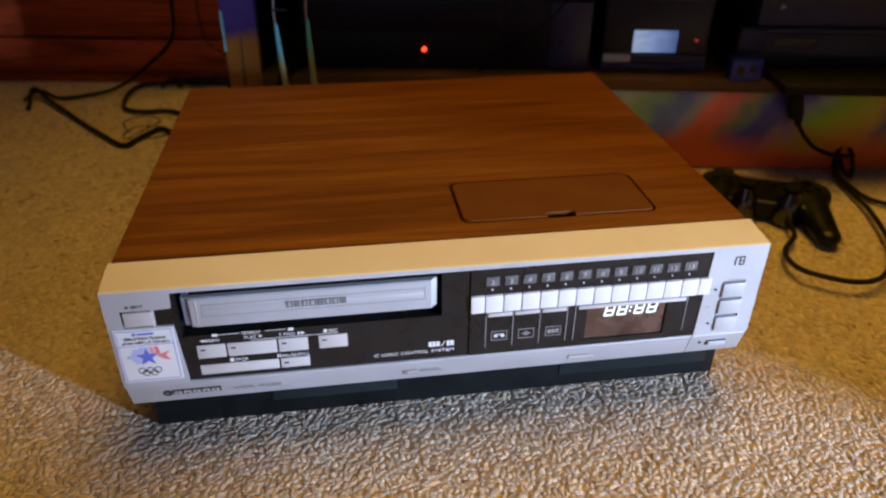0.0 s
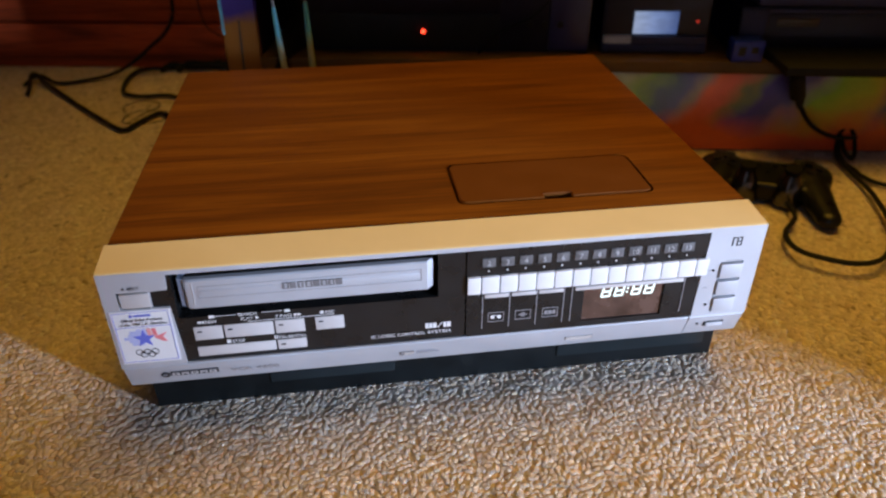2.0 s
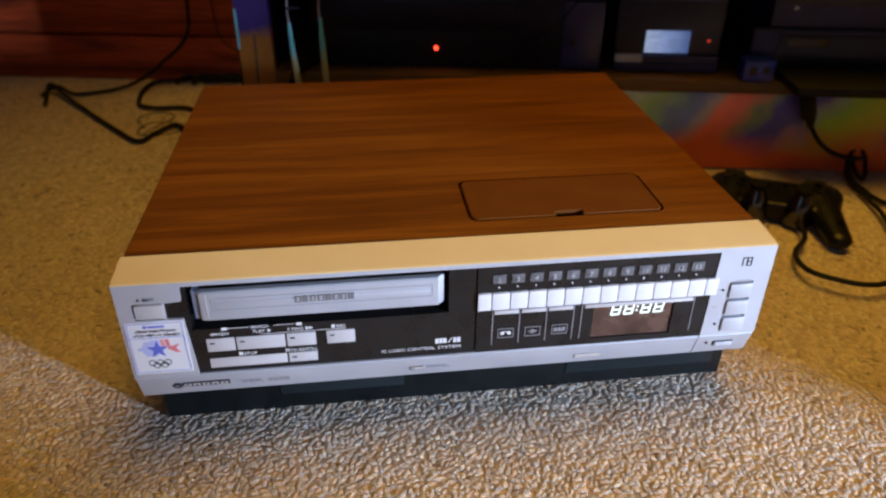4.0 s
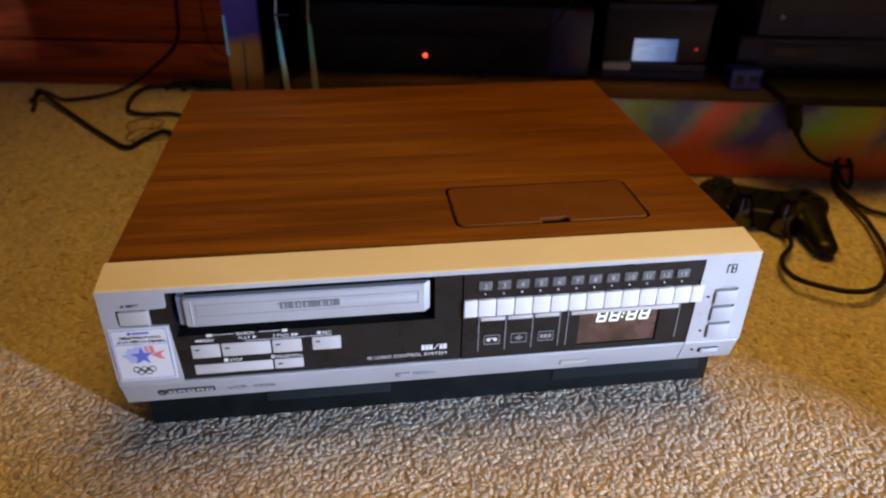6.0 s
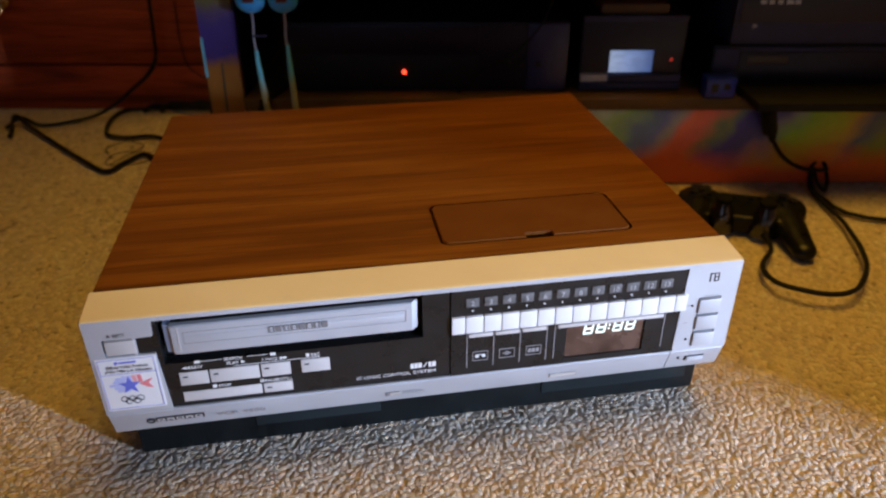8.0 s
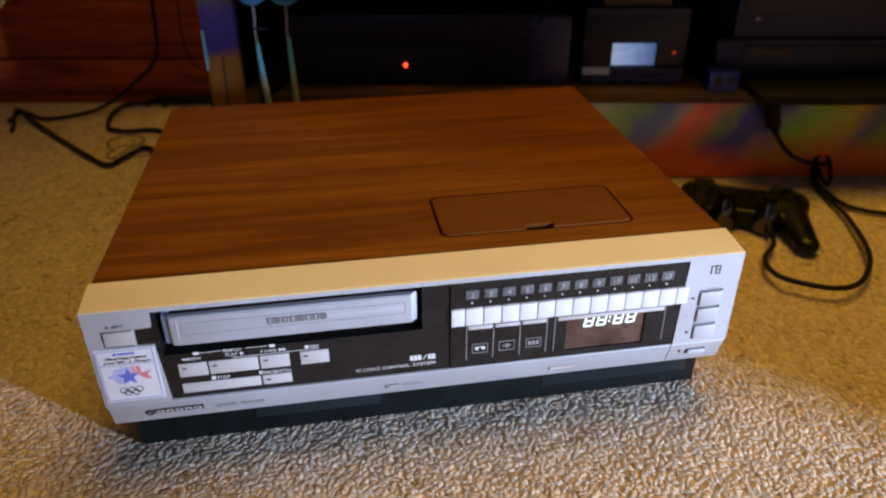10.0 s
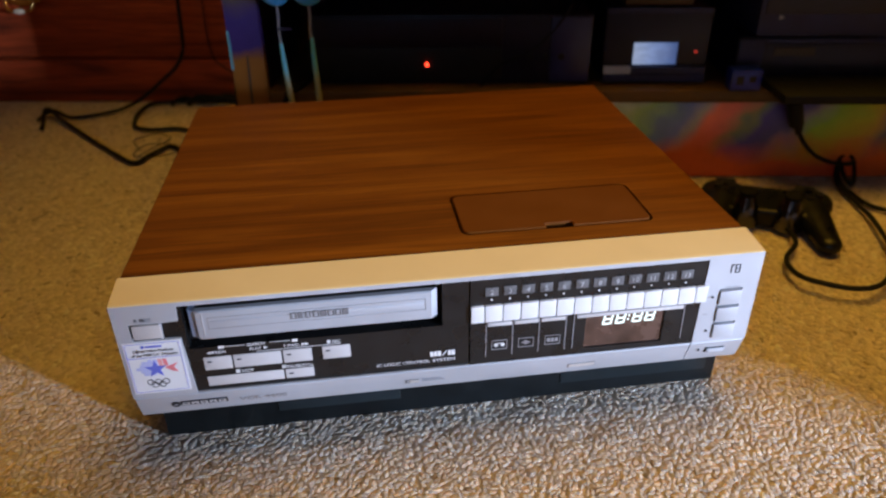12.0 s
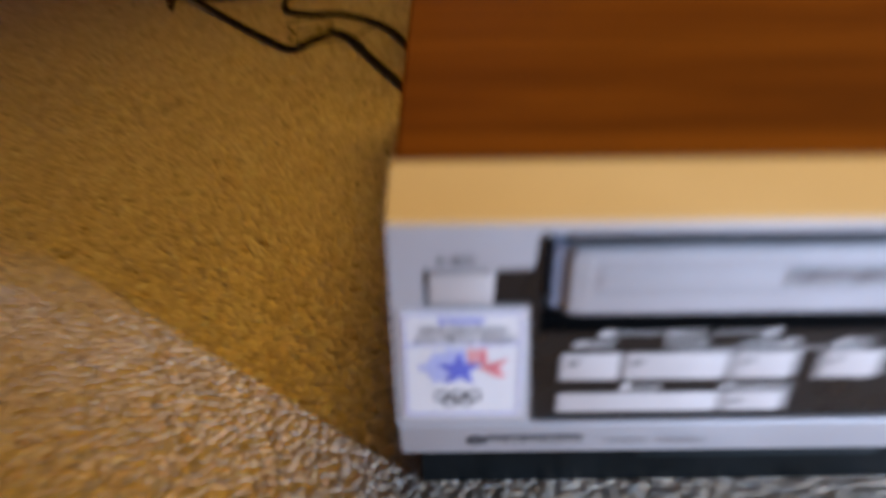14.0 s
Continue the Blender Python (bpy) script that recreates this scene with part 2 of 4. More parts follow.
def carpet_material():
    m, n, l, b = material("carpet_pile", 0.95)
    g = n.new("ShaderNodeNewGeometry")
    v = coords(n, l)
    tuft = ramp(n, l, g.outputs["Random Per Island"], [(0.0, (0.34, 0.24, 0.14)), (0.03, (0.62, 0.47, 0.34)), (0.5, (0.78, 0.615, 0.465)), (0.93, (0.89, 0.72, 0.565)), (1.0, (0.92, 0.82, 0.68))])
    broad = noise_tex(n, l, v, 7.0, 3.0)
    fine = noise_tex(n, l, v, 900.0, 2.0)
    c = mixed(n, l, 0.25, tuft, ramp(n, l, broad, [(0.3, (0.6, 0.55, 0.5)), (0.7, (1, 1, 1))]), "MULTIPLY")
    clump = noise_tex(n, l, v, 140.0, 2.0)
    c = mixed(n, l, 0.3, c, ramp(n, l, clump, [(0.36, (0.62, 0.58, 0.52)), (0.6, (1, 1, 1))]), "MULTIPLY")
    c = mixed(n, l, 0.2, c, ramp(n, l, fine, [(0.35, (0.5, 0.48, 0.45)), (0.65, (1, 1, 1))]), "MULTIPLY")
    l.new(c, b.inputs["Base Color"])
    # soft fibres scatter light, so the tufts shade less than solid bumps would
    up, soften = n.new("ShaderNodeCombineXYZ"), n.new("ShaderNodeMix")
    up.inputs[2].default_value = 1.0
    soften.data_type = "VECTOR"
    soften.inputs[0].default_value = 0.80
    l.new(g.outputs["Normal"], soften.inputs[4])
    l.new(up.outputs[0], soften.inputs[5])
    k = n.new("ShaderNodeBump")
    k.inputs["Strength"].default_value, k.inputs["Distance"].default_value = 0.25, 0.0005
    l.new(fine, k.inputs["Height"])
    l.new(soften.outputs[1], k.inputs["Normal"])
    l.new(k.outputs[0], b.inputs["Normal"])
    b.inputs["Sheen Weight"].default_value = 0.3
    b.inputs["Specular IOR Level"].default_value = 0.15
    b.inputs["Subsurface Weight"].default_value = 0.7
    b.inputs["Subsurface Radius"].default_value = (1.0, 0.8, 0.6)
    b.inputs["Subsurface Scale"].default_value = 0.003
    return m


CARPET = carpet_material()


# ---- building helpers ----
def box(bm, x0, x1, y0, y1, z0, z1, bevel=0.0, segments=2, m=None):
    r = bmesh.ops.create_cube(bm, size=1.0, matrix=Matrix.Translation(((x0 + x1) / 2, (y0 + y1) / 2, (z0 + z1) / 2)) @ Matrix.Diagonal((x1 - x0, y1 - y0, z1 - z0, 1)))
    vs = r["verts"]
    if bevel:
        es = list({e for v in vs for e in v.link_edges})
        r = bmesh.ops.bevel(bm, geom=es, offset=bevel, segments=segments, affect="EDGES", profile=0.6)
        vs = list({v for f in r["faces"] for v in f.verts} | {v for v in vs if v.is_valid})
    if m:
        bmesh.ops.transform(bm, matrix=m, verts=vs)
    return vs


def drum(bm, r0, r1, depth, m, n=24, bevel=0.0):
    r = bmesh.ops.create_cone(bm, cap_ends=True, segments=n, radius1=r0, radius2=r1, depth=depth, matrix=m)
    if bevel:
        es = [e for e in {e for v in r["verts"] for e in v.link_edges} if any(len(f.verts) > 4 for f in e.link_faces)]
        bmesh.ops.bevel(bm, geom=es, offset=bevel, segments=2, affect="EDGES", profile=0.6)


def ball(bm, m, u=20, v=12):
    bmesh.ops.create_uvsphere(bm, u_segments=u, v_segments=v, radius=1.0, matrix=m)


def part(name, bm, mat, parent=None, label="", smooth=True):
    me = bpy.data.meshes.new(name)
    bm.normal_update()
    bm.to_mesh(me)
    bm.free()
    me.materials.append(mat)
    if smooth:
        for p in me.polygons:
            p.use_smooth = True
        me.set_sharp_from_angle(angle=radians(35))
    ob = new(name, me)
    ob.parent = parent
    return tagged(ob, label) if label else ob


def boxed(name, mat, parent, *a, bevel=0.0, label=""):
    bm = bmesh.new()
    box(bm, *a, bevel=bevel)
    return part(name, bm, mat, parent, label)


def thing(name, m, label, category, group="", kind=""):
    ob = new(name)
    ob.empty_display_size = 0.02
    ob.matrix_world = m
    return tagged(ob, label, category, group, kind)


def outline_plate(bm, outer, holes, y0, y1):
    """A plate in the x-z plane with holes: front at y0, back at y1."""
    for y in (y0, y1):
        edges = []
        for loop in (outer, *holes):
            vs = [bm.verts.new((x, y, z)) for x, z in loop]
            edges += [bm.edges.new((vs[i], vs[(i + 1) % len(vs)])) for i in range(len(vs))]
        bmesh.ops.triangle_fill(bm, use_beauty=True, use_dissolve=False, edges=edges, normal=(0, -1 if y == y0 else 1, 0))
    for loop in (outer, *holes):
        for i in range(len(loop)):
            (xa, za), (xb, zb) = loop[i], loop[(i + 1) % len(loop)]
            bm.faces.new([bm.verts.new(p) for p in ((xa, y0, za), (xb, y0, zb), (xb, y1, zb), (xa, y1, za))])
    bmesh.ops.remove_doubles(bm, verts=bm.verts, dist=1e-6)
    bmesh.ops.recalc_face_normals(bm, faces=bm.faces)


def rounded(x0, x1, z0, z1, r, n=5):
    out = []
    for cx, cz, a0 in ((x1 - r, z1 - r, 0), (x0 + r, z1 - r, 90), (x0 + r, z0 + r, 180), (x1 - r, z0 + r, 270)):
        for k in range(n + 1):
            a = radians(a0 + 90 * k / n)
            out.append((cx + r * math.cos(a), cz + r * math.sin(a)))
    return out


def lettering(name, text, x, z, size, mat, parent, y=-0.0004, align="LEFT", width=None, slant=0.0, label=""):
    """Printed words on the front, standing in the x-z plane with the baseline at z."""
    cu = bpy.data.curves.new(name, "FONT")
    cu.body, cu.size, cu.align_x, cu.extrude, cu.shear = text, size, align, 0.00008, slant
    tmp = bpy.data.objects.new(name, cu)
    me = bpy.data.meshes.new_from_object(tmp)
    bpy.data.objects.remove(tmp)
    xs = [v.co.x for v in me.vertices]
    stretch = width / (max(xs) - min(xs)) if width and xs else 1.0
    me.transform(Matrix.Translation((x, y, z)) @ Matrix.Rotation(radians(90), 4, "X") @ Matrix.Diagonal((stretch, 1, 1, 1)))
    me.materials.clear()
    me.materials.append(mat)
    ob = new(name, me)
    ob.parent = parent
    return tagged(ob, label) if label else ob


def tube(name, points, radius, mat, parent=None, label="", n=8, smooth_steps=6):
    """A round cable along a smooth line through the points."""
    p = [Vector(q) for q in points]
    q = []
    for i in range(len(p) - 1):
        a, b, c, d = p[max(i - 1, 0)], p[i], p[i + 1], p[min(i + 2, len(p) - 1)]
        for k in range(smooth_steps):
            t = k / smooth_steps
            q.append(0.5 * (2 * b + (c - a) * t + (2 * a - 5 * b + 4 * c - d) * t * t + (3 * b - a - 3 * c + d) * t ** 3))
    q.append(p[-1])
    bm = bmesh.new()
    rings = []
    for i, o in enumerate(q):
        d = (q[min(i + 1, len(q) - 1)] - q[max(i - 1, 0)]).normalized()
        side = d.cross(Vector((0, 0, 1))) if abs(d.z) < 0.95 else d.cross(Vector((1, 0, 0)))
        side.normalize()
        up = side.cross(d)
        rings.append([bm.verts.new(o + radius * (math.cos(2 * math.pi * k / n) * side + math.sin(2 * math.pi * k / n) * up)) for k in range(n)])
    for a, b in zip(rings, rings[1:]):
        for k in range(n):
            bm.faces.new((a[k], a[(k + 1) % n], b[(k + 1) % n], b[k]))
    bm.faces.new(rings[0][::-1])
    bm.faces.new(rings[-1])
    bmesh.ops.recalc_face_normals(bm, faces=bm.faces)
    return part(name, bm, mat, parent, label)


# ---- the room ----
def slab(name, mat, label, *a):
    bm = bmesh.new()
    box(bm, *a)
    ob = part(name, bm, mat)
    ob.matrix_world = ROOM
    return tagged(ob, label, kind="structure")


slab("wall_north", PLASTER, "plain cream painted wall behind the furniture", -2.3, 2.365, 0.75, 0.87, 0, 2.4)
# unseen south wall; its opening is added for the fill lamp
bm = bmesh.new()
box(bm, -2.3, -0.80, -3.12, -3.0, 0, 2.4)
box(bm, 0.50, 2.365, -3.12, -3.0, 0, 2.4)
box(bm, -0.80, 0.50, -3.12, -3.0, 0, 0.85)
box(bm, -0.80, 0.50, -3.12, -3.0, 1.85, 2.4)
south = part("wall_south", bm, PLASTER)
south.matrix_world = ROOM
tagged(south, "plain cream painted wall, unseen, with an opening for the fill lamp", kind="structure")
slab("wall_west", PLASTER, "plain cream painted wall", -2.42, -2.3, -3.12, 0.87, 0, 2.4)
bm = bmesh.new()
box(bm, 2.125, 2.245, -3.12, -1.58, 0, 2.4)
box(bm, 2.125, 2.245, -1.42, 0.87, 0, 2.4)
box(bm, 2.125, 2.245, -1.58, -1.42, 0, 0.26)
box(bm, 2.125, 2.245, -1.58, -1.42, 0.57, 2.4)
east = part("wall_east", bm, PLASTER)
east.matrix_world = ROOM
tagged(east, "plain painted wall with a small low window opening", kind="structure")
# added unseen wall; its gap limits where the cool lamp reaches
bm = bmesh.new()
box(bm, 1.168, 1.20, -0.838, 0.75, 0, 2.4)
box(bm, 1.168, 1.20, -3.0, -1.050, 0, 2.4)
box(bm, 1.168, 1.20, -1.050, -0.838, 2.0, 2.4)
blocker = part("blocker_wall", bm, PLASTER)
blocker.matrix_world = ROOM
tagged(blocker, "unseen painted wall added to trim the cool light to a narrow gap", kind="structure")
slab("ceiling", PLASTER, "plain cream ceiling", -2.42, 2.365, -3.12, 0.87, 2.4, 2.5)
slab("floor", CARPET, "beige looped pile carpet", -2.42, 2.365, -3.12, 0.87, -0.06, -0.0011)


# ---- carpet tufts ----
def tufts(name, x0, x1, y0, y1, pitch, seed):
    rng = np.random.default_rng(seed)
    nx, ny = int((x1 - x0) / pitch), int((y1 - y0) / pitch)
    gx, gy = np.meshgrid(np.arange(nx), np.arange(ny))
    n = nx * ny
    px = x0 + (gx.ravel() + 0.5 * (gy.ravel() % 2) + rng.uniform(-0.42, 0.42, n)) * pitch
    py = y0 + (gy.ravel() + rng.uniform(-0.42, 0.42, n)) * pitch
    keep = ~((px > 0.02) & (px < 0.415) & (py > 0.045) & (py < 0.345))
    px, py = px[keep], py[keep]
    n = len(px)
    lean = -1.9 + rng.normal(0, 0.9, n)
    far = rng.uniform(0.1, 0.75, n) * pitch
    # clumps of strands stand a little higher or lower together
    cell = 0.011
    field = rng.normal(0, 1, (int((y1 - y0) / cell) + 3, int((x1 - x0) / cell) + 3))
    fx, fy = (px - x0) / cell + 0.5, (py - y0) / cell + 0.5
    ix, iy = fx.astype(int), fy.astype(int)
    tx, ty = fx - ix, fy - iy
    clump = (field[iy, ix] * (1 - tx) + field[iy, ix + 1] * tx) * (1 - ty) + (field[iy + 1, ix] * (1 - tx) + field[iy + 1, ix + 1] * tx) * ty
    tall = rng.uniform(0.975, 1.025, n) * 0.0060 + 0.00022 * clump
    wide = rng.uniform(0.66, 0.92, n) * pitch
    turn = lean + rng.normal(0, 0.6, n)
    k = 5
    rows = [(0.77, 1.10, 0.0), (0.915, 0.85, 0.45), (0.975, 0.45, 0.8)]
    q = len(rows)
    verts = np.empty((n, q * k + 1, 3))
    for r, (h, w, s) in enumerate(rows):
        for j in range(k):
            a = 2 * np.pi * j / k + 0.5 * r
            ux, uy = wide * w * np.cos(a) * 1.55, wide * w * np.sin(a) * 0.8
            verts[:, r * k + j, 0] = px + ux * np.cos(turn) - uy * np.sin(turn) + far * s * np.cos(lean)
            verts[:, r * k + j, 1] = py + ux * np.sin(turn) + uy * np.cos(turn) + far * s * np.sin(lean)
            verts[:, r * k + j, 2] = -0.006 + tall * h
    verts[:, q * k, 0] = px + far * np.cos(lean)
    verts[:, q * k, 1] = py + far * np.sin(lean)
    verts[:, q * k, 2] = -0.006 + tall
    tri = []
    for r in range(q - 1):
        for j in range(k):
            a, b, c, d = r * k + j, r * k + (j + 1) % k, (r + 1) * k + (j + 1) % k, (r + 1) * k + j
            tri += [(a, b, c), (a, c, d)]
    tri += [((q - 1) * k + j, (q - 1) * k + (j + 1) % k, q * k) for j in range(k)]
    tri = np.array(tri)
    faces = (tri[None] + (np.arange(n) * (q * k + 1))[:, None, None]).reshape(-1, 3)
    me = bpy.data.meshes.new(name)
    me.vertices.add(n * (q * k + 1))
    me.vertices.foreach_set("co", verts.ravel())
    me.loops.add(faces.size)
    me.loops.foreach_set("vertex_index", faces.ravel().astype(np.int32))
    me.polygons.add(len(faces))
    me.polygons.foreach_set("loop_start", np.arange(0, faces.size, 3, dtype=np.int32))
    me.polygons.foreach_set("use_smooth", np.ones(len(faces), dtype=bool))
    me.update(calc_edges=True)
    me.materials.append(CARPET)
    return tagged(new(name, me), "beige twisted carpet tufts in a dense pile", "carpet", kind="stuff")


tufts("carpet_tufts", -0.45, 0.95, -0.22, 0.36, 0.0041, 3)
tufts("carpet_tufts", -0.75, 0.02, 0.36, 0.90, 0.0055, 4)
tufts("carpet_tufts", 0.415, 0.95, 0.36, 0.46, 0.0055, 5)

# ---- video recorder ----
W, H, HE, YE, D = 0.430, 0.134, 0.1372, 0.0293, 0.366
vcr = thing("video_recorder", pose(0, 0, 0), "wood-topped silver and black video cassette recorder on the carpet", "video recorder")


def cover():
    bm = bmesh.new()
    x0, x1, y0, y1, z0, z1 = 0.0008, W - 0.0008, YE, D, 0.042, HE
    hole = rounded(0.2285, 0.3715, 0.0495, 0.1135, 0.007)
    outer = [(x0, y0), (x1, y0), (x1, y1), (x0, y1)]
    edges = []
    for loop in (outer, hole):
        vs = [bm.verts.new((x, y, z1)) for x, y in loop]
        edges += [bm.edges.new((vs[i], vs[(i + 1) % len(vs)])) for i in range(len(vs))]
    bmesh.ops.triangle_fill(bm, use_beauty=True, edges=edges, normal=(0, 0, 1))
    for loop, za in ((outer, z0), (hole, z1 - 0.008)):
        for i in range(len(loop)):
            (xa, ya), (xb, yb) = loop[i], loop[(i + 1) % len(loop)]
            bm.faces.new([bm.verts.new(p) for p in ((xa, ya, z1), (xb, yb, z1), (xb, yb, za), (xa, ya, za))])
    bm.faces.new([bm.verts.new((x, y, z1 - 0.008)) for x, y in hole])
    bm.faces.new([bm.verts.new((x, y, z0)) for x, y in outer])
    bmesh.ops.remove_doubles(bm, verts=bm.verts, dist=1e-6)
    bmesh.ops.recalc_face_normals(bm, faces=bm.faces)
    rim = [e for e in bm.edges if all(abs(v.co.z - z1) < 1e-6 and (abs(v.co.x - x0) < 1e-6 or abs(v.co.x - x1) < 1e-6 or abs(v.co.y - y1) < 1e-6) for v in e.verts) and len(e.link_faces) == 2]
    rim = [e for e in rim if any(abs(f.normal.z) < 0.5 for f in e.link_faces)]
    bmesh.ops.bevel(bm, geom=rim, offset=0.0015, segments=3, affect="EDGES")
    return part("wood_cover", bm, WALNUT, vcr, "walnut veneered metal cover")


cover_ob = cover()
bm = bmesh.new()
lid = rounded(0.2303, 0.3699, 0.0514, 0.1119, 0.0058)
slot = [(0.3105, 0.0514), (0.3105, 0.0565), (0.2905, 0.0565), (0.2905, 0.0514)]
low = list(lid)
cut = next(i for i in range(len(low)) if abs(low[i][1] - 0.0514) < 1e-6 and abs(low[(i + 1) % len(low)][1] - 0.0514) < 1e-6)
low = low[:cut + 1] + slot[::-1] + low[cut + 1:]
top = bm.faces.new([bm.verts.new((x, y, HE + 0.0006)) for x, y in low])
r = bmesh.ops.extrude_face_region(bm, geom=[top])
bmesh.ops.translate(bm, verts=[v for v in r["geom"] if isinstance(v, bmesh.types.BMVert)], vec=(0, 0, -0.0055))
bmesh.ops.recalc_face_normals(bm, faces=bm.faces)
bmesh.ops.bevel(bm, geom=[e for e in bm.edges if all(v.co.z > HE for v in e.verts)], offset=0.0008, segments=3, affect="EDGES")
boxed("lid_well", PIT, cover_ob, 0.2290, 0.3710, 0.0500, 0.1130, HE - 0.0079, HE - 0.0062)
part("tuning_lid", bm, LID, cover_ob, "smooth brown plastic lid with a finger notch")

# silver front with its openings
bm = bmesh.new()
black_hole = [(0.0400, 0.1306), (0.0393, 0.1198), (0.0288, 0.1192), (0.0284, 0.1068), (0.0386, 0.1066), (0.0412, 0.0611), (0.3890, 0.0611), (0.3910, 0.1306)]
eject_hole = [(0.0092, 0.1196), (0.0092, 0.1070), (0.0270, 0.1070), (0.0270, 0.1196)]
key_holes = [[(0.4022, z0 - 0.0006), (0.4190, z0 - 0.0006), (0.4190, z1 + 0.0006), (0.4022, z1 + 0.0006)] for z0, z1 in ((0.0932, 0.1055), (0.0790, 0.0915), (0.0645, 0.0770))]
outline_plate(bm, [(0, 0.0608), (W, 0.0608), (W, H - 0.0003), (0, H - 0.0003)], [black_hole, eject_hole[:], *key_holes], 0.0, 0.012)
front = part("front_panel", bm, SILVER, vcr, "brushed silver painted front panel", smooth=False)
bm = bmesh.new()
prof = [(0.0001, H - 0.0003), (0.0007, H + 0.0002), (0.002, H + 0.0004), (YE - 0.0005, HE + 0.0003), (YE, HE - 0.0004), (YE, 0.060), (0.0190, 0.060), (0.0190, H - 0.0020), (0.0125, H - 0.0020), (0.0125, H - 0.0003)]
sides = [[bm.verts.new((x, y, z)) for y, z in prof] for x in (0.0, W)]
for i in range(len(prof)):
    j = (i + 1) % len(prof)
    bm.faces.new((sides[0][i], sides[1][i], sides[1][j], sides[0][j]))
bm.faces.new(sides[0]), bm.faces.new(sides[1])
bmesh.ops.recalc_face_normals(bm, faces=bm.faces)
part("top_bezel", bm, CHAMPAGNE, vcr, "champagne painted top edge sloping to the front")


def lip(x0, x1):
    bm = bmesh.new()
    prof = [(0.0006, 0.0592), (0.0014, 0.0602), (0.026, 0.0602), (0.026, 0.0405), (0.0072, 0.0400), (0.0062, 0.0412)]
    s = [[bm.verts.new((x, y, z)) for y, z in prof] for x in (x0, x1)]
    for i in range(len(prof)):
        j = (i + 1) % len(prof)
        bm.faces.new((s[0][i], s[1][i], s[1][j], s[0][j]))
    bm.faces.new(s[0]), bm.faces.new(s[1])
    bmesh.ops.recalc_face_normals(bm, faces=bm.faces)
    return part("lower_trim", bm, SILVER, vcr, "silver lower trim strip")


trim = lip(0.0006, 0.3882)
trim_end = lip(0.3890, W - 0.0006)
boxed("seam", PIT, vcr, 0.002, W - 0.002, 0.004, 0.025, 0.0600, 0.0612)

# chassis below
base = boxed("chassis", CHASSIS, vcr, 0.0060, 0.4285, 0.0275, 0.362, 0.000, 0.0418, bevel=0.001, label="dark painted metal chassis")
boxed("flap", FLAP, base, 0.088, 0.178, 0.0262, 0.0280, 0.014, 0.0395, bevel=0.0006, label="slightly lighter slate plastic flap")
boxed("flap", FLAP, base, 0.302, 0.4200, 0.0266, 0.0280, 0.012, 0.0395, bevel=0.0006, label="slate plastic panel")
bm = bmesh.new()
drum(bm, 0.003, 0.003, 0.003, pose(0.139, 0.0262, 0.030, 90, 0, 0), 16, 0.0005)
part("knob", bm, PIT, base)

# black panel
bm = bmesh.new()
recess = [(0.0420, 0.0960), (0.2075, 0.0960), (0.2075, 0.1295), (0.0420, 0.1295)]
outline_plate(bm, [(0.0300, 0.0603), (0.2255, 0.0603), (0.2255, 0.1312), (0.0280, 0.1312)], [recess], 0.0016, 0.011)
panel = part("control_panel", bm, BLACK, vcr, "satin black control panel", smooth=False)
bm = bmesh.new()
disp_hole = [(0.3076, 0.0655), (0.3650, 0.0655), (0.3650, 0.0945), (0.3076, 0.0945)]
outline_plate(bm, [(0.2263, 0.0603), (0.3925, 0.0603), (0.3925, 0.1312), (0.2263, 0.1312)], [disp_hole], 0.0022, 0.011)
tuner = part("tuner_panel", bm, BLACK, vcr, "glossy black tuner panel", smooth=False)
# black sheet behind the openings, standing in for the shade inside
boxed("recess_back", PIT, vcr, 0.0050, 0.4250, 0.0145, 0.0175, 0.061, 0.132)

# cassette door
bm = bmesh.new()
sec = [(0.0489, 0.0042), (0.0488, 0.0024), (0.0500, 0.0011), (0.0535, 0.0004), (0.2003, 0.0004), (0.2046, 0.0046)]
lo = [bm.verts.new((x, y + 0.0008, 0.1030)) for x, y in sec]
mid1 = [bm.verts.new((x, y, 0.1040)) for x, y in sec]
mid2 = [bm.verts.new((x, y, 0.1238)) for x, y in sec]
hi = [bm.verts.new((x, y + 0.0010, 0.1249)) for x, y in sec]
for a, b in ((lo, mid1), (mid1, mid2), (mid2, hi)):
    for i in range(len(sec) - 1):
        bm.faces.new((a[i], a[i + 1], b[i + 1], b[i]))
bm.faces.new(lo), bm.faces.new(hi)
bm.faces.new([lo[0], mid1[0], mid2[0], hi[0], hi[-1], mid2[-1], mid1[-1], lo[-1]])
bmesh.ops.recalc_face_normals(bm, faces=bm.faces)
door = part("cassette_door", bm, SILVER, vcr, "silver cassette door with a fine inset frame")
for a in ((0.0570, 0.1965, 0.1197, 0.1200), (0.0570, 0.1965, 0.1112, 0.1115), (0.0570, 0.0573, 0.1112, 0.1200), (0.1962, 0.1965, 0.1112, 0.1200)):
    boxed("frame_line", GREY_PRINT, door, a[0], a[1], 0.0001, 0.0008, a[2], a[3])
# black block giving the door's top and recess their shade
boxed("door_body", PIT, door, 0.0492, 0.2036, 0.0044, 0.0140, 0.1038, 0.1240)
# door flank: its bluish reflection is painted on as a pale blue colour
bm = bmesh.new()
flank = [[bm.verts.new((x, y, z)) for x, y in ((0.0452, 0.0140), (0.0452, 0.0041), (0.0488, 0.0024), (0.0488, 0.0140))] for z in (0.1040, 0.1246)]
bm.faces.new(flank[0]), bm.faces.new(flank[1])
for i in range(4):
    bm.faces.new((flank[0][i], flank[0][(i + 1) % 4], flank[1][(i + 1) % 4], flank[1][i]))
bmesh.ops.recalc_face_normals(bm, faces=bm.faces)
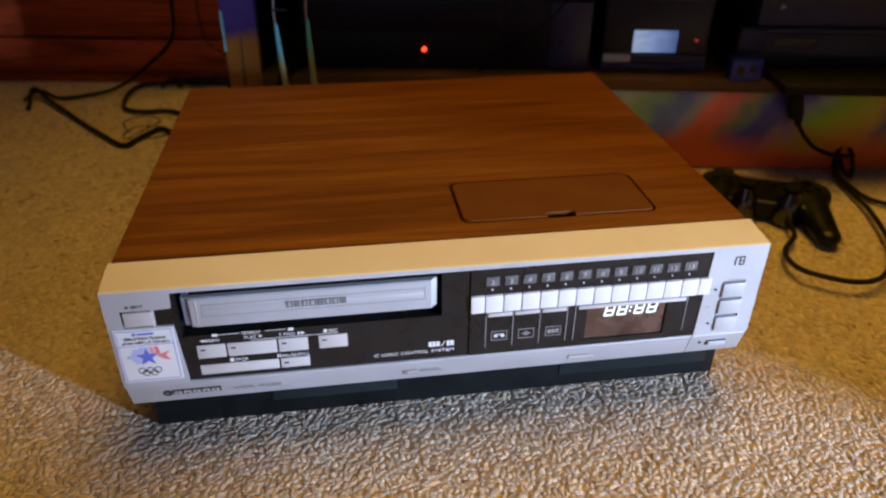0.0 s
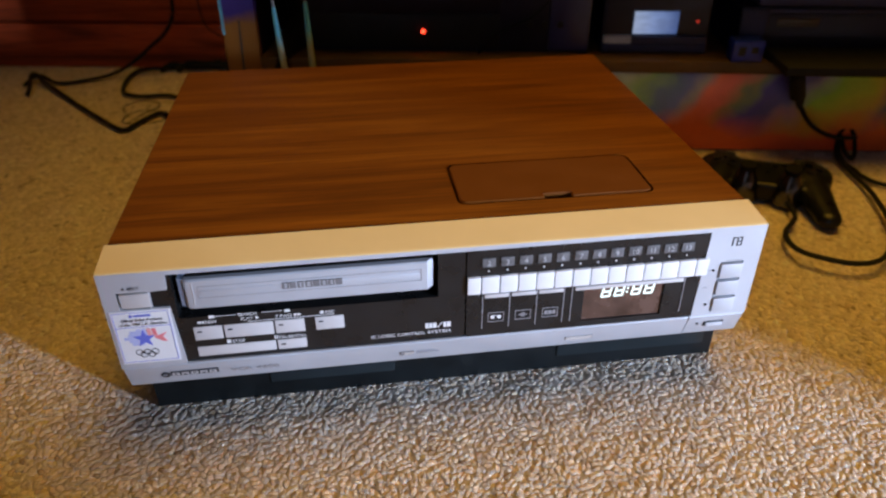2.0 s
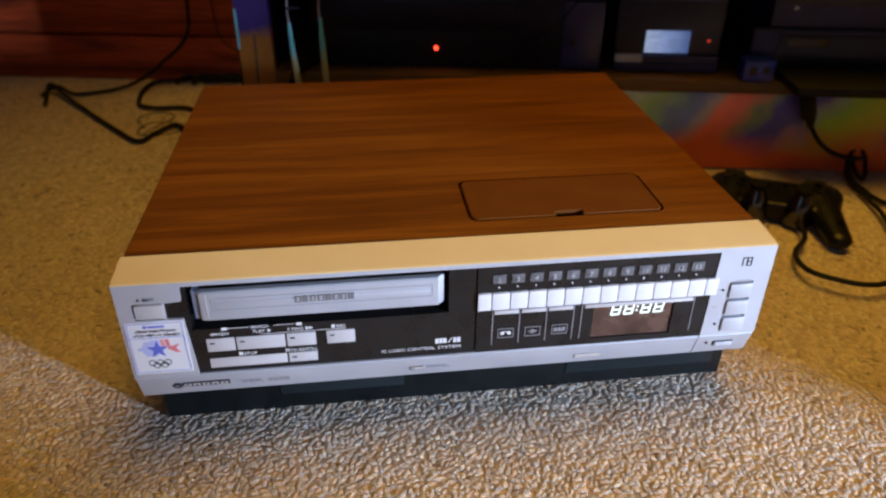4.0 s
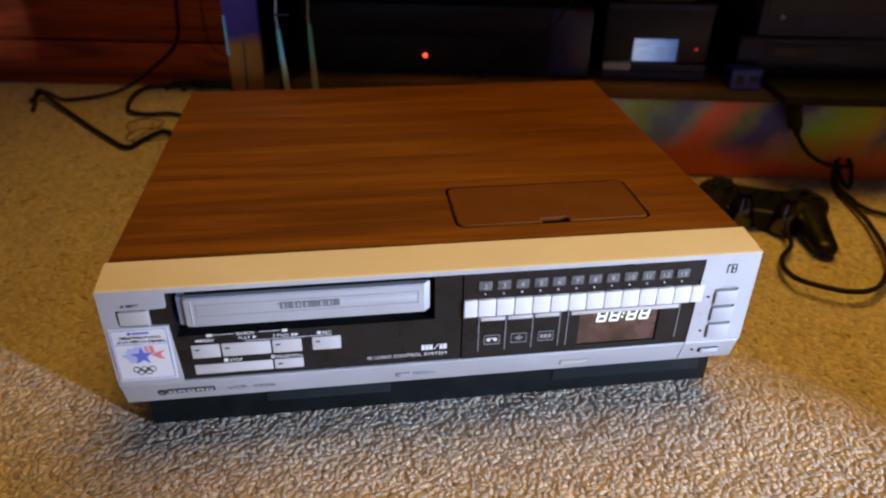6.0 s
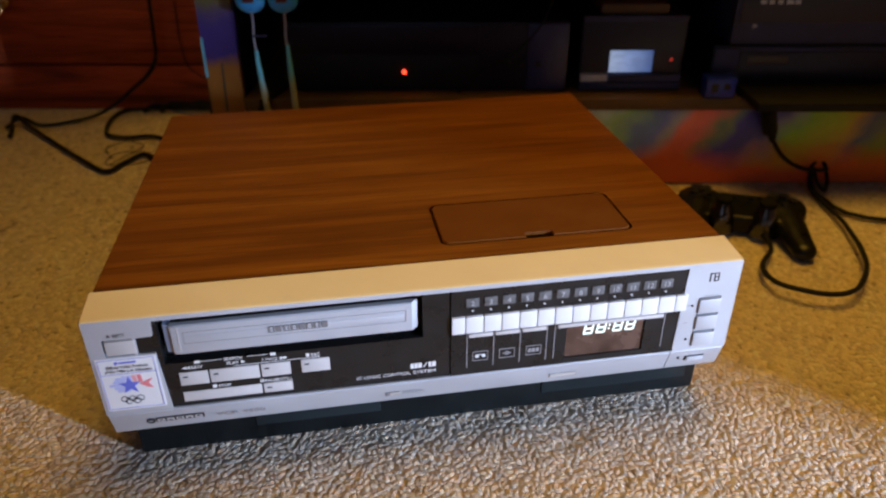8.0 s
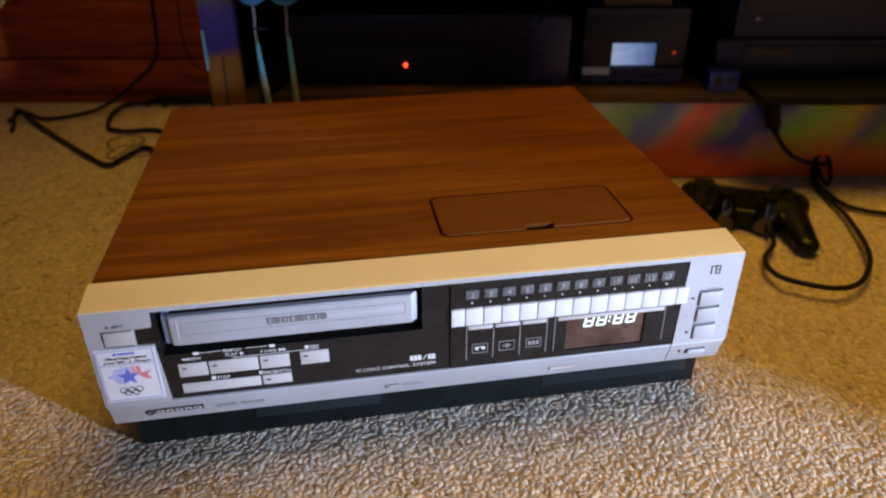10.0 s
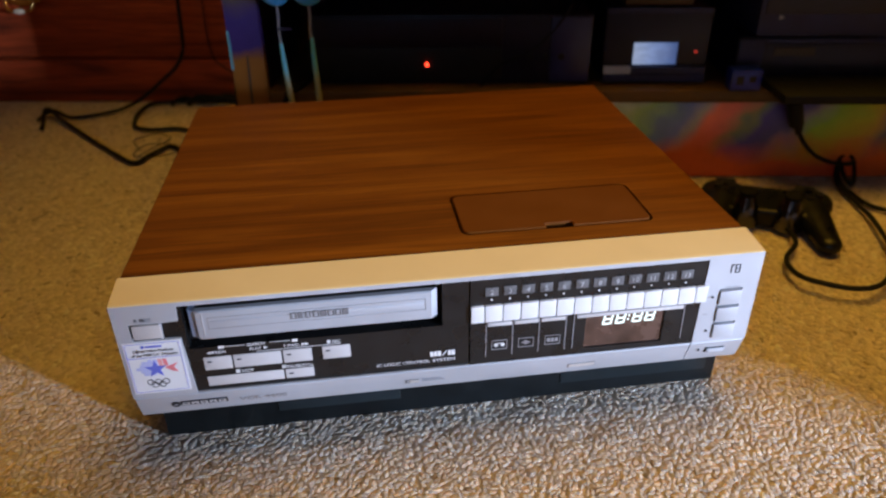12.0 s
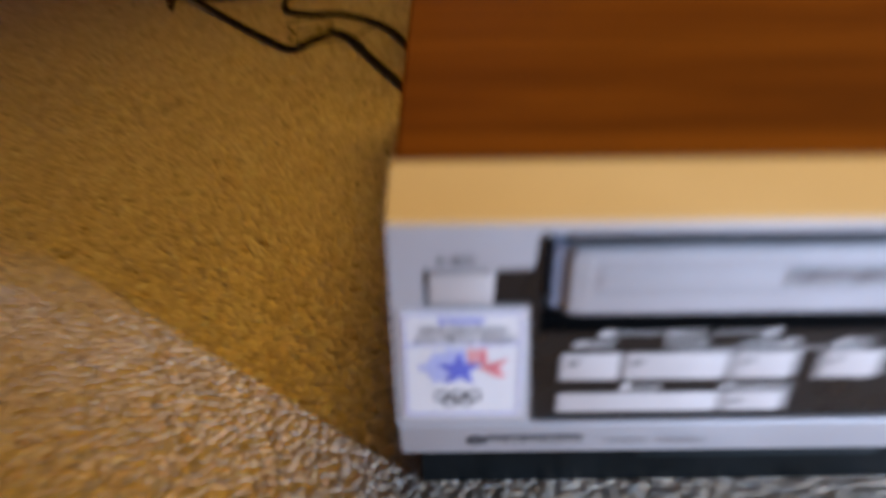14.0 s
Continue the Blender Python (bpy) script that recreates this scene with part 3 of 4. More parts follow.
part("door_flank", bm, plain("flank_reflection", (0.38, 0.47, 0.66), 0.4, 0.0, 0.05, 40, 900, 0.01), door, "door flank with its bluish reflection put into the colour", smooth=False)
boxed("ridge", SILVER, door, 0.0585, 0.1950, 0.0000, 0.0008, 0.1142, 0.1170, bevel=0.0002)
boxed("ridge", SILVER_KEY, door, 0.0537, 0.0543, 0.0001, 0.0012, 0.1060, 0.1238, bevel=0.0001)
# maker's word on the door, as plain solid bars with a pale line through each
for k, wd in enumerate((0.0042, 0.0036, 0.0038, 0.0044, 0.0042, 0.0044, 0.0042, 0.0042)):
    x = 0.1085 + 0.00475 * k
    bar = boxed("bar", WORD_PRINT, door, x, x + wd, -0.0003, 0.0002, 0.1136, 0.1182)
    if k % 3 != 1:
        boxed("gap", SILVER, bar, x + 0.0014, x + wd - 0.0011, -0.0004, 0.0001, 0.1146, 0.1156)
        boxed("gap", SILVER, bar, x + 0.0014, x + wd - 0.0011, -0.0004, 0.0001, 0.1163, 0.1173)

# transport keys
def key(name, x0, x1, z0, z1, mat, y0=0.0010, dash=False, bevel=0.0005, label=""):
    bm = bmesh.new()
    box(bm, x0, x1, y0, 0.006, z0, z1, bevel=bevel)
    k = part(name, bm, mat, vcr, label)
    if dash:
        boxed("dash", DARK_PRINT, k, x0 + 0.0022, x0 + 0.0052, y0 - 0.0003, y0 + 0.0003, z1 - 0.0040, z1 - 0.0030)
    return k


for x0, x1, z0, z1, dash in ((0.0492, 0.0670, 0.0778, 0.0882, True), (0.0682, 0.0992, 0.0778, 0.0882, True), (0.1004, 0.1192, 0.0778, 0.0882, True),
                             (0.1262, 0.1448, 0.0778, 0.0882, True), (0.0492, 0.0992, 0.0645, 0.0722, False), (0.1004, 0.1192, 0.0645, 0.0722, True)):
    key("transport_key", x0, x1, z0, z1, SILVER_KEY, dash=dash, label="pale grey transport key")
key("eject_key", 0.0106, 0.0284, 0.1082, 0.1186, SILVER_KEY, y0=-0.0008, bevel=0.0008, label="pale grey eject key")


def arrow(name, x, z, s, mat, parent, y, left=False, up=False):
    bm = bmesh.new()
    d = -s if left else s
    pts = [(x - s / 2, z), (x + s / 2, z), (x, z + s)] if up else [(x, z - s / 2), (x + d, z), (x, z + s / 2)]
    a = [bm.verts.new((px, y, pz)) for px, pz in pts]
    b = [bm.verts.new((px, y + 0.0003, pz)) for px, pz in pts]
    bm.faces.new(a), bm.faces.new(b)
    for i in range(3):
        bm.faces.new((a[i], a[(i + 1) % 3], b[(i + 1) % 3], b[i]))
    bmesh.ops.recalc_face_normals(bm, faces=bm.faces)
    return part(name, bm, mat, parent, smooth=False)


YP = 0.0012
lettering("lettering", "REW", 0.0572, 0.0905, 0.0034, PRINT, panel, YP)
arrow("arrow_mark", 0.0545, 0.0917, 0.0024, PRINT, panel, YP, True)
arrow("arrow_mark", 0.0567, 0.0917, 0.0024, PRINT, panel, YP, True)
lettering("lettering", "SEARCH", 0.0782, 0.0945, 0.0032, PRINT, panel, YP)
lettering("lettering", "PLAY", 0.0795, 0.0908, 0.0034, PRINT, panel, YP)
arrow("arrow_mark", 0.0888, 0.0920, 0.0024, PRINT, panel, YP)
lettering("lettering", "F FWD", 0.1015, 0.0905, 0.0034, PRINT, panel, YP)
arrow("arrow_mark", 0.1132, 0.0917, 0.0024, PRINT, panel, YP)
arrow("arrow_mark", 0.1155, 0.0917, 0.0024, PRINT, panel, YP)
lettering("lettering", "REC", 0.1330, 0.0905, 0.0034, PRINT, panel, YP)
lettering("lettering", "STOP", 0.0720, 0.0738, 0.0034, PRINT, panel, 0.0006)
lettering("lettering", "PAUSE/STILL", 0.1018, 0.0738, 0.0033, PRINT, panel, 0.0006)
boxed("stop_mark", PRINT, panel, 0.0685, 0.0710, 0.0006, YP + 0.0006, 0.0738, 0.0762)
boxed("pause_mark", PRINT, panel, 0.0988, 0.0996, 0.0006, YP + 0.0006, 0.0738, 0.0762)
boxed("pause_mark", PRINT, panel, 0.1002, 0.1010, 0.0006, YP + 0.0006, 0.0738, 0.0762)
bm = bmesh.new()
drum(bm, 0.0013, 0.0013, 0.0006, pose(0.1310, YP + 0.0003, 0.0917, 90, 0, 0), 16)
part("record_mark", bm, PRINT, panel)
for a in ((0.0625, 0.0770, 0.0955), (0.0930, 0.1060, 0.0957), (0.0835, 0.1390, 0.0893)):
    boxed("rule", PRINT, panel, a[0], a[1], YP, YP + 0.0006, a[2], a[2] + 0.0003)
for x in (0.0600, 0.1075):
    boxed("mode_mark", PRINT, panel, x, x + 0.0035, YP, YP + 0.0006, 0.0945, 0.0965)
lettering("lettering", "IC LOGIC CONTROL", 0.1615, 0.0662, 0.0034, PRINT, panel, YP, width=0.0365)
lettering("lettering", "SYSTEM", 0.2000, 0.0662, 0.0034, PRINT, panel, YP, width=0.0155)
for x0, x1 in ((0.1985, 0.2008), (0.2012, 0.2034), (0.2038, 0.2062), (0.2108, 0.2128), (0.2132, 0.2158)):
    boxed("emblem", PRINT, panel, x0, x1, YP, YP + 0.0006, 0.0708, 0.0748)
bm = bmesh.new()
box(bm, -0.0003, 0.0003, -0.0003, 0.0003, -0.0024, 0.0024, m=pose(0.2086, YP + 0.0003, 0.0728, 0, 35, 0))
part("emblem", bm, PRINT, panel)
lettering("lettering", "EJECT", 0.0165, 0.1218, 0.0028, DARK_PRINT, front, -0.0003)
arrow("eject_mark", 0.0140, 0.1219, 0.0022, DARK_PRINT, front, -0.0003, up=True)

# station windows, numbers and keys
for i in range(12):
    x = 0.2362 + 0.01233 * i
    w = boxed("number_window", SMOKE, tuner, x, x + 0.0088, 0.0014, 0.0030, 0.1172, 0.1240, bevel=0.0003, label="frosted grey number window")
    lettering("number", str(i + 2), x + 0.0044, 0.1186, 0.0052, NUMBER_PRINT, w, 0.0012, align="CENTER")
    bm = bmesh.new()
    drum(bm, 0.0006, 0.0006, 0.0008, pose(x + 0.0044, 0.0020, 0.1141, 90, 0, 0), 10)
    part("indicator", bm, PRINT, tuner)
edges = [0.2263] + [0.2359 + 0.01237 * i for i in range(13)] + [0.3935]
for a, b in zip(edges, edges[1:]):
    bm = bmesh.new()
    box(bm, a + 0.00035, b - 0.00035, -0.0012, 0.0060, 0.0970, 0.1102, bevel=0.0004)
    part("station_key", bm, WHITE_KEY, vcr, "white station key")
for a, b in ((0.2382, 0.2548), (0.2568, 0.2736), (0.2756, 0.2924), (0.3008, 0.3775)):
    boxed("ledge", SILVER_KEY, tuner, a, b, 0.0006, 0.0050, 0.0930, 0.0958, bevel=0.0003)
for x in (0.2372, 0.2558, 0.2745, 0.2934, 0.2990, 0.3790):
    boxed("rule", GREY_PRINT, tuner, x - 0.00025, x + 0.00025, 0.0016, 0.0030, 0.0670, 0.0960)
for k, x in enumerate((0.2412, 0.2600, 0.2790)):
    for a in ((x, x + 0.0110, 0.0722, 0.0726), (x, x + 0.0110, 0.0796, 0.0800), (x, x + 0.0004, 0.0722, 0.0800), (x + 0.0106, x + 0.0110, 0.0722, 0.0800)):
        boxed("icon_frame", GREY_PRINT, tuner, a[0], a[1], 0.0016, 0.0028, a[2], a[3])
    if k == 0:
        for dx in (0.0032, 0.0078):
            bm = bmesh.new()
            drum(bm, 0.0014, 0.0014, 0.0008, pose(x + dx, 0.0020, 0.0761, 90, 0, 0), 14)
            part("icon", bm, PRINT, tuner)
        boxed("icon", PRINT, tuner, x + 0.0042, x + 0.0068, 0.0016, 0.0026, 0.0770, 0.0774)
    elif k == 1:
        bm = bmesh.new()
        drum(bm, 0.0017, 0.0017, 0.0008, pose(x + 0.0055, 0.0020, 0.0761, 90, 0, 0), 14)
        part("icon", bm, GREY_PRINT, tuner)
        boxed("icon", GREY_PRINT, tuner, x + 0.0025, x + 0.0085, 0.0016, 0.0026, 0.0757, 0.0765)
    else:
        for dx in (0.0016, 0.0044, 0.0072):
            boxed("icon", GREY_PRINT, tuner, x + dx, x + dx + 0.0022, 0.0016, 0.0026, 0.0746, 0.0776)

# clock display
display = boxed("clock_display", BROWN_GLASS, vcr, 0.3078, 0.3648, 0.0034, 0.0140, 0.0658, 0.0942, label="brown clock display with lit white digits")


def digit(x, z, w, h, lean):
    """A seven-stroke figure eight, leaning to the right."""
    t = 0.0012
    for x0, x1, z0, z1 in ((0.1 * w, 0.9 * w, 0, t), (0.1 * w, 0.9 * w, h / 2 - t / 2, h / 2 + t / 2), (0.1 * w, 0.9 * w, h - t, h),
                           (0, t, 0.04 * h, 0.47 * h), (w - t, w, 0.04 * h, 0.47 * h), (0, t, 0.53 * h, 0.96 * h), (w - t, w, 0.53 * h, 0.96 * h)):
        bm = bmesh.new()
        box(bm, x0, x1, 0.0027, 0.0033, z0, z1)
        for v in bm.verts:
            v.co.x += x + lean * v.co.z
            v.co.z += z
        part("stroke", bm, DIGIT, display)


for x in (0.3198, 0.3290, 0.3412, 0.3504):
    digit(x, 0.0838, 0.0068, 0.0092, 0.16)
bm = bmesh.new()
for z in (0.0862, 0.0892):
    box(bm, 0.3376 + (z - 0.0838) * 0.16, 0.3388 + (z - 0.0838) * 0.16, 0.0027, 0.0033, z, z + 0.0013)
part("colon", bm, DIGIT, display)

tuner.location.y = display.location.y = -0.0015

# keys and marks beside the tuner
for z0, z1 in ((0.0932, 0.1055), (0.0790, 0.0915), (0.0645, 0.0770)):
    key("side_key", 0.4028, 0.4186, z0 + 0.0003, z1 - 0.0009, SILVER, y0=-0.0016, bevel=0.0007, label="pale grey push key in a dark slot")
    boxed("slot", PIT, front, 0.4018, 0.4195, 0.0050, 0.0110, z0 - 0.001, z1 + 0.001)
    boxed("caption_bar", GREY_PRINT, front, 0.4060, 0.4170, -0.0003, 0.0003, z1 + 0.0014, z1 + 0.0017)
key("power_key", 0.4030, 0.4160, 0.0490, 0.0525, SILVER, y0=0.0012, bevel=0.0006)
for x, z, o in ((0.3980, 0.1000, front), (0.3980, 0.0710, front)):
    bm = bmesh.new()
    drum(bm, 0.0009, 0.0009, 0.0012, pose(x, -0.0002, z, 90, 0, 0), 12, 0.0002)
    part("indicator", bm, DARK_PRINT, o)
bm = bmesh.new()
drum(bm, 0.0010, 0.0010, 0.0022, pose(0.3968, 0.0030, 0.0520, 90, 0, 0), 12, 0.0002)
part("indicator", bm, DARK_PRINT, trim_end)
for x0, x1, z0, z1 in ((0.4072, 0.4080, 0.1188, 0.1256), (0.4072, 0.4098, 0.1248, 0.1256), (0.4104, 0.4112, 0.1188, 0.1256), (0.4104, 0.4140, 0.1250, 0.1256),
                       (0.4104, 0.4140, 0.1219, 0.1225), (0.4104, 0.4140, 0.1188, 0.1194), (0.4134, 0.4141, 0.1190, 0.1254)):
    boxed("emblem", DARK_PRINT, front, x0, x1, -0.0003, 0.0003, z0, z1)
for x, z in ((0.3930, 0.1000), (0.3930, 0.0855)):
    boxed("caption_bar", GREY_PRINT, front, x, x + 0.0035, -0.0003, 0.0003, z, z + 0.0004)


def on_trim(name, x0, x1, z0, z1, mat, parent, lift=0.0):
    """A thin mark on the sloping face of the lower trim."""
    ya, yb = 0.0006 + (0.0592 - z1) * 0.311, 0.0006 + (0.0592 - z0) * 0.311
    bm = bmesh.new()
    vs = [bm.verts.new(p) for p in ((x0, yb - 0.0004 - lift, z0), (x1, yb - 0.0004 - lift, z0), (x1, ya - 0.0004 - lift, z1), (x0, ya - 0.0004 - lift, z1))]
    ws = [bm.verts.new((v.co.x, v.co.y + 0.0008 + lift, v.co.z)) for v in vs]
    bm.faces.new(vs), bm.faces.new(ws)
    for i in range(4):
        bm.faces.new((vs[i], vs[(i + 1) % 4], ws[(i + 1) % 4], ws[i]))
    bmesh.ops.recalc_face_normals(bm, faces=bm.faces)
    return part(name, bm, mat, parent, smooth=False)


# maker's plate: a dark band with plain silver blocks and a round emblem
bm = bmesh.new()
drum(bm, 0.0030, 0.0030, 0.0010, pose(0.0248, 0.0034, 0.0500, 107, 0, 0), 18)
part("emblem", bm, DARK_PRINT, trim)
on_trim("emblem", 0.0232, 0.0258, 0.0496, 0.0502, SILVER, trim, 0.0006)
on_trim("emblem", 0.0280, 0.0590, 0.0478, 0.0528, DARK_PRINT, trim)
for k in range(5):
    x = 0.0290 + 0.0060 * k
    on_trim("emblem", x, x + 0.0046, 0.0484, 0.0512, SILVER_KEY, trim, 0.0002)
    on_trim("emblem", x + 0.0012, x + 0.0034, 0.0484 if k % 2 else 0.0496, 0.0498 if k % 2 else 0.0506, DARK_PRINT, trim, 0.0004)
t = lettering("lettering", "VCR 4600", 0, 0, 0.0052, GREY_PRINT, trim, 0.0, width=0.0320)
t.matrix_local = pose(0.0668, 0.0034, 0.0476, 17.3, 0, 0)
on_trim("slot", 0.4018, 0.4166, 0.0482, 0.0534, PIT, trim_end)
# a recessed catch, faint printing beside it, and a narrow inset plate
CATCH = plain("catch_edge", (0.17, 0.165, 0.165), 0.5, 0.0, 0.08, 80, 1500, 0.02)
INSET = plain("inset_plate", (0.56, 0.53, 0.50), 0.5, 0.1, 0.06, 60, 1500, 0.05)
on_trim("catch_edge", 0.1805, 0.1822, 0.0470, 0.0508, CATCH, trim)
on_trim("catch_edge", 0.1822, 0.1905, 0.0502, 0.0508, CATCH, trim)
on_trim("catch_edge", 0.1822, 0.1905, 0.0468, 0.0473, CATCH, trim)
on_trim("catch", 0.1840, 0.1905, 0.0475, 0.0500, INSET, trim, 0.0004)
for z in (0.0478, 0.0490, 0.0502):
    on_trim("caption_bar", 0.1925, 0.2090 - (z - 0.0478) * 1.5, z, z + 0.0005, GREY_PRINT, trim)
on_trim("plate_edge", 0.2986, 0.3189, 0.0463, 0.0505, GREY_PRINT, trim)
on_trim("inset_plate", 0.2992, 0.3183, 0.0467, 0.0499, INSET, trim, 0.0003)

# promotional sticker
sticker = boxed("sticker", PAPER, vcr, 0.0022, 0.0382, -0.0006, 0.0002, 0.0648, 0.1062, label="white promotional sticker with a star and rings")
YS = -0.0009
for a in ((0.0034, 0.0370, 0.1050, 0.1052), (0.0034, 0.0370, 0.0662, 0.0664), (0.0034, 0.0036, 0.0662, 0.1052), (0.0368, 0.0370, 0.0662, 0.1052), (0.0034, 0.0370, 0.0938, 0.0940)):
    boxed("border", BLUE_INK, sticker, a[0], a[1], YS, YS + 0.0004, a[2], a[3])
boxed("brand_bar", BLUE_INK, sticker, 0.0160, 0.0262, YS, YS + 0.0004, 0.1018, 0.1032)
bm = bmesh.new()
drum(bm, 0.0011, 0.0011, 0.0004, pose(0.0143, YS + 0.0002, 0.1025, 90, 0, 0), 12)
part("brand_bar", bm, BLUE_INK, sticker)
lettering("lettering", "Official Video Products", 0.0076, 0.0984, 0.0030, DARK_PRINT, sticker, YS, width=0.0250, slant=0.2)
lettering("lettering", "of the 1984 L.A. Olympics", 0.0062, 0.0952, 0.0030, DARK_PRINT, sticker, YS, width=0.0285, slant=0.2)


def star(cx, cz, r, mat, y, points=5, inner=0.42, half=0):
    bm = bmesh.new()
    ring = []
    for k in range(2 * points):
        a = radians(90 + 180 * k / points)
        q = r if k % 2 == 0 else r * inner
        px = cx + q * math.cos(a)
        if half > 0:
            px = max(px, cx + 0.15 * r)
        ring.append((px, cz + q * math.sin(a)))
    f0 = [bm.verts.new((px, y, pz)) for px, pz in ring]
    f1 = [bm.verts.new((px, y + 0.0004, pz)) for px, pz in ring]
    mid = bm.verts.new((cx, y, cz))
    for k in range(len(ring)):
        j = (k + 1) % len(ring)
        bm.faces.new((mid, f0[k], f0[j]))
        bm.faces.new((f0[k], f0[j], f1[j], f1[k]))
    bmesh.ops.recalc_face_normals(bm, faces=bm.faces)
    return part("star", bm, mat, sticker, smooth=False)


def stripe(pts, mat, lift=0.0):
    """A flat printed shape on the sticker, from its corners."""
    bm = bmesh.new()
    f0, f1 = ([bm.verts.new((x, y, z)) for x, z in pts] for y in (YS - lift, YS + 0.0003))
    bm.faces.new(f0), bm.faces.new(f1)
    for i in range(len(pts)):
        j = (i + 1) % len(pts)
        bm.faces.new((f0[i], f0[j], f1[j], f1[i]))
    bmesh.ops.recalc_face_normals(bm, faces=bm.faces)
    return part("stripe", bm, mat, sticker, smooth=False)


# trailing bars to the left of the star, upright bars over it, a red chevron beside it
for k, (z, x) in enumerate(((0.0806, 0.0112), (0.0829, 0.0098), (0.0852, 0.0072), (0.0875, 0.0098), (0.0898, 0.0112))):
    stripe([(x, z - 0.0010), (0.0190, z - 0.0010), (0.0190, z + 0.0010), (x, z + 0.0010)], PALE_INK)
for k, mat in enumerate((PALE_INK, BLUE_INK, PINK_INK, RED_INK)):
    x = 0.0152 + 0.0031 * k
    stripe([(x + 0.0006, 0.0865), (x + 0.0030, 0.0865), (x + 0.0024, 0.0922), (x, 0.0922)], PALE_INK if k == 1 else mat, 0.00005)
stripe([(0.0252, 0.0853), (0.0335, 0.0884), (0.0306, 0.0853)], RED_INK, 0.0001)
stripe([(0.0252, 0.0851), (0.0306, 0.0851), (0.0330, 0.0812), (0.0300, 0.0818)], RED_INK, 0.0001)
star(0.0192, 0.0846, 0.0070, BLUE_INK, YS - 0.0002)
for cx, cz in ((0.0140, 0.0738), (0.0188, 0.0738), (0.0236, 0.0738), (0.0164, 0.0718), (0.0212, 0.0718)):
    bm = bmesh.new()
    n = 24
    loops = [[bm.verts.new((cx + q * math.cos(2 * math.pi * k / n), y, cz + q * math.sin(2 * math.pi * k / n))) for k in range(n)] for q, y in ((0.00235, YS), (0.00195, YS), (0.00195, YS + 0.0004), (0.00235, YS + 0.0004))]
    for a in range(4):
        for k in range(n):
            bm.faces.new((loops[a][k], loops[a][(k + 1) % n], loops[(a + 1) % 4][(k + 1) % n], loops[(a + 1) % 4][k]))
    bmesh.ops.recalc_face_normals(bm, faces=bm.faces)
    part("ring", bm, DARK_PRINT, sticker, smooth=False)

# ---- painted television stand and what stands in it ----
stand = thing("media_stand", ROOM, "hand-painted low media stand with a dark open shelf", "media stand")
for x0, side in ((0.0035, 1), (1.115, -1)):
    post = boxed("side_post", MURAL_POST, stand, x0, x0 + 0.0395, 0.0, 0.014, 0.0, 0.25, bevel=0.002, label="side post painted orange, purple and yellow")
    if side > 0:
        bm = bmesh.new()
        drum(bm, 0.0016, 0.0009, 0.058, pose(x0 + 0.0198, -0.0002, 0.128, 0, 2, 0) @ Matrix.Diagonal((1, 0.3, 1, 1)), 10)
        boxed("painted_edge", plain("teal_paint", (0.10, 0.34, 0.40), 0.5), post, x0 - 0.0003, x0 + 0.0028, -0.0004, 0.004, 0.140, 0.186, bevel=0.0006, label="teal painted edge")
        part("painted_stem", bm, DARK_PRINT, post, "thin dark painted stem")
    boxed("side_board", SHADE_BLUE, post, x0 + 0.004, x0 + 0.036, 0.0145, 0.28, 0.0, 0.25, bevel=0.001, label="side board with its bluish shade put into the colour")
boxed("front_board", MURAL, stand, 0.0425, 1.1145, 0.004, 0.022, 0.002, 0.0985, bevel=0.0015, label="lower board painted in flowing bright colours")
boxed("shelf", SHELF_PAINT, stand, 0.0425, 1.1145, 0.002, 0.279, 0.0990, 0.113, bevel=0.0015, label="painted shelf with worn edges")
boxed("back_board", SHADE_BLUE, stand, 0.0425, 1.1145, 0.262, 0.279, 0.114, 0.25)
boxed("top_board", CHEST, stand, 0.0, 1.155, -0.002, 0.285, 0.2505, 0.266, bevel=0.002)
SHELF = 0.1132

# ---- wooden chest ----
chest = thing("wooden_chest", ROOM, "dark red-stained wooden chest with a brass drawer pull", "chest")
boxed("plinth", CHEST, chest, -1.10, -0.012, 0.300, 0.72, 0.0, 0.0695, bevel=0.003)
boxed("body", CHEST, chest, -1.10, -0.012, 0.315, 0.72, 0.070, 0.70, bevel=0.002)
for z0, z1 in ((0.0735, 0.255), (0.261, 0.45), (0.456, 0.68)):
    drawer = boxed("drawer", CHEST, chest, -1.08, -0.03, 0.302, 0.3155, z0, z1, bevel=0.003)
    zh = z0 + 0.096
    bm = bmesh.new()
    ball(bm, pose(-0.407, 0.298, zh) @ Matrix.Diagonal((0.030, 0.003, 0.014, 1)))
    for sx in (-0.022, 0.022):
        drum(bm, 0.0035, 0.0045, 0.012, pose(-0.407 + sx, 0.294, zh, 90, 0, 0), 14, 0.001)
    plate = part("pull_plate", bm, BRASS, drawer, "aged brass back plate")
    tube("bail", [(-0.429, 0.289, zh), (-0.428, 0.284, zh - 0.012), (-0.418, 0.281, zh - 0.019), (-0.396, 0.281, zh - 0.019), (-0.386, 0.284, zh - 0.012), (-0.385, 0.289, zh)], 0.0022, BRASS, plate)
    bm = bmesh.new()
    ball(bm, pose(-0.407, 0.281, zh - 0.019) @ Matrix.Diagonal((0.010, 0.0042, 0.0042, 1)))
    part("grip", bm, CERAMIC, plate, "cream ceramic grip")

# ---- devices on the shelf ----
def device(name, x0, x1, y0, y1, z0, z1, mat, label, category, bevel=0.003):
    e = thing(name, ROOM @ pose((x0 + x1) / 2, y0, z0), label, category)
    cx = (x0 + x1) / 2
    b = boxed("body", mat, e, x0 - cx, x1 - cx, 0.0, y1 - y0, 0.0, z1 - z0, bevel=bevel)
    return e, b


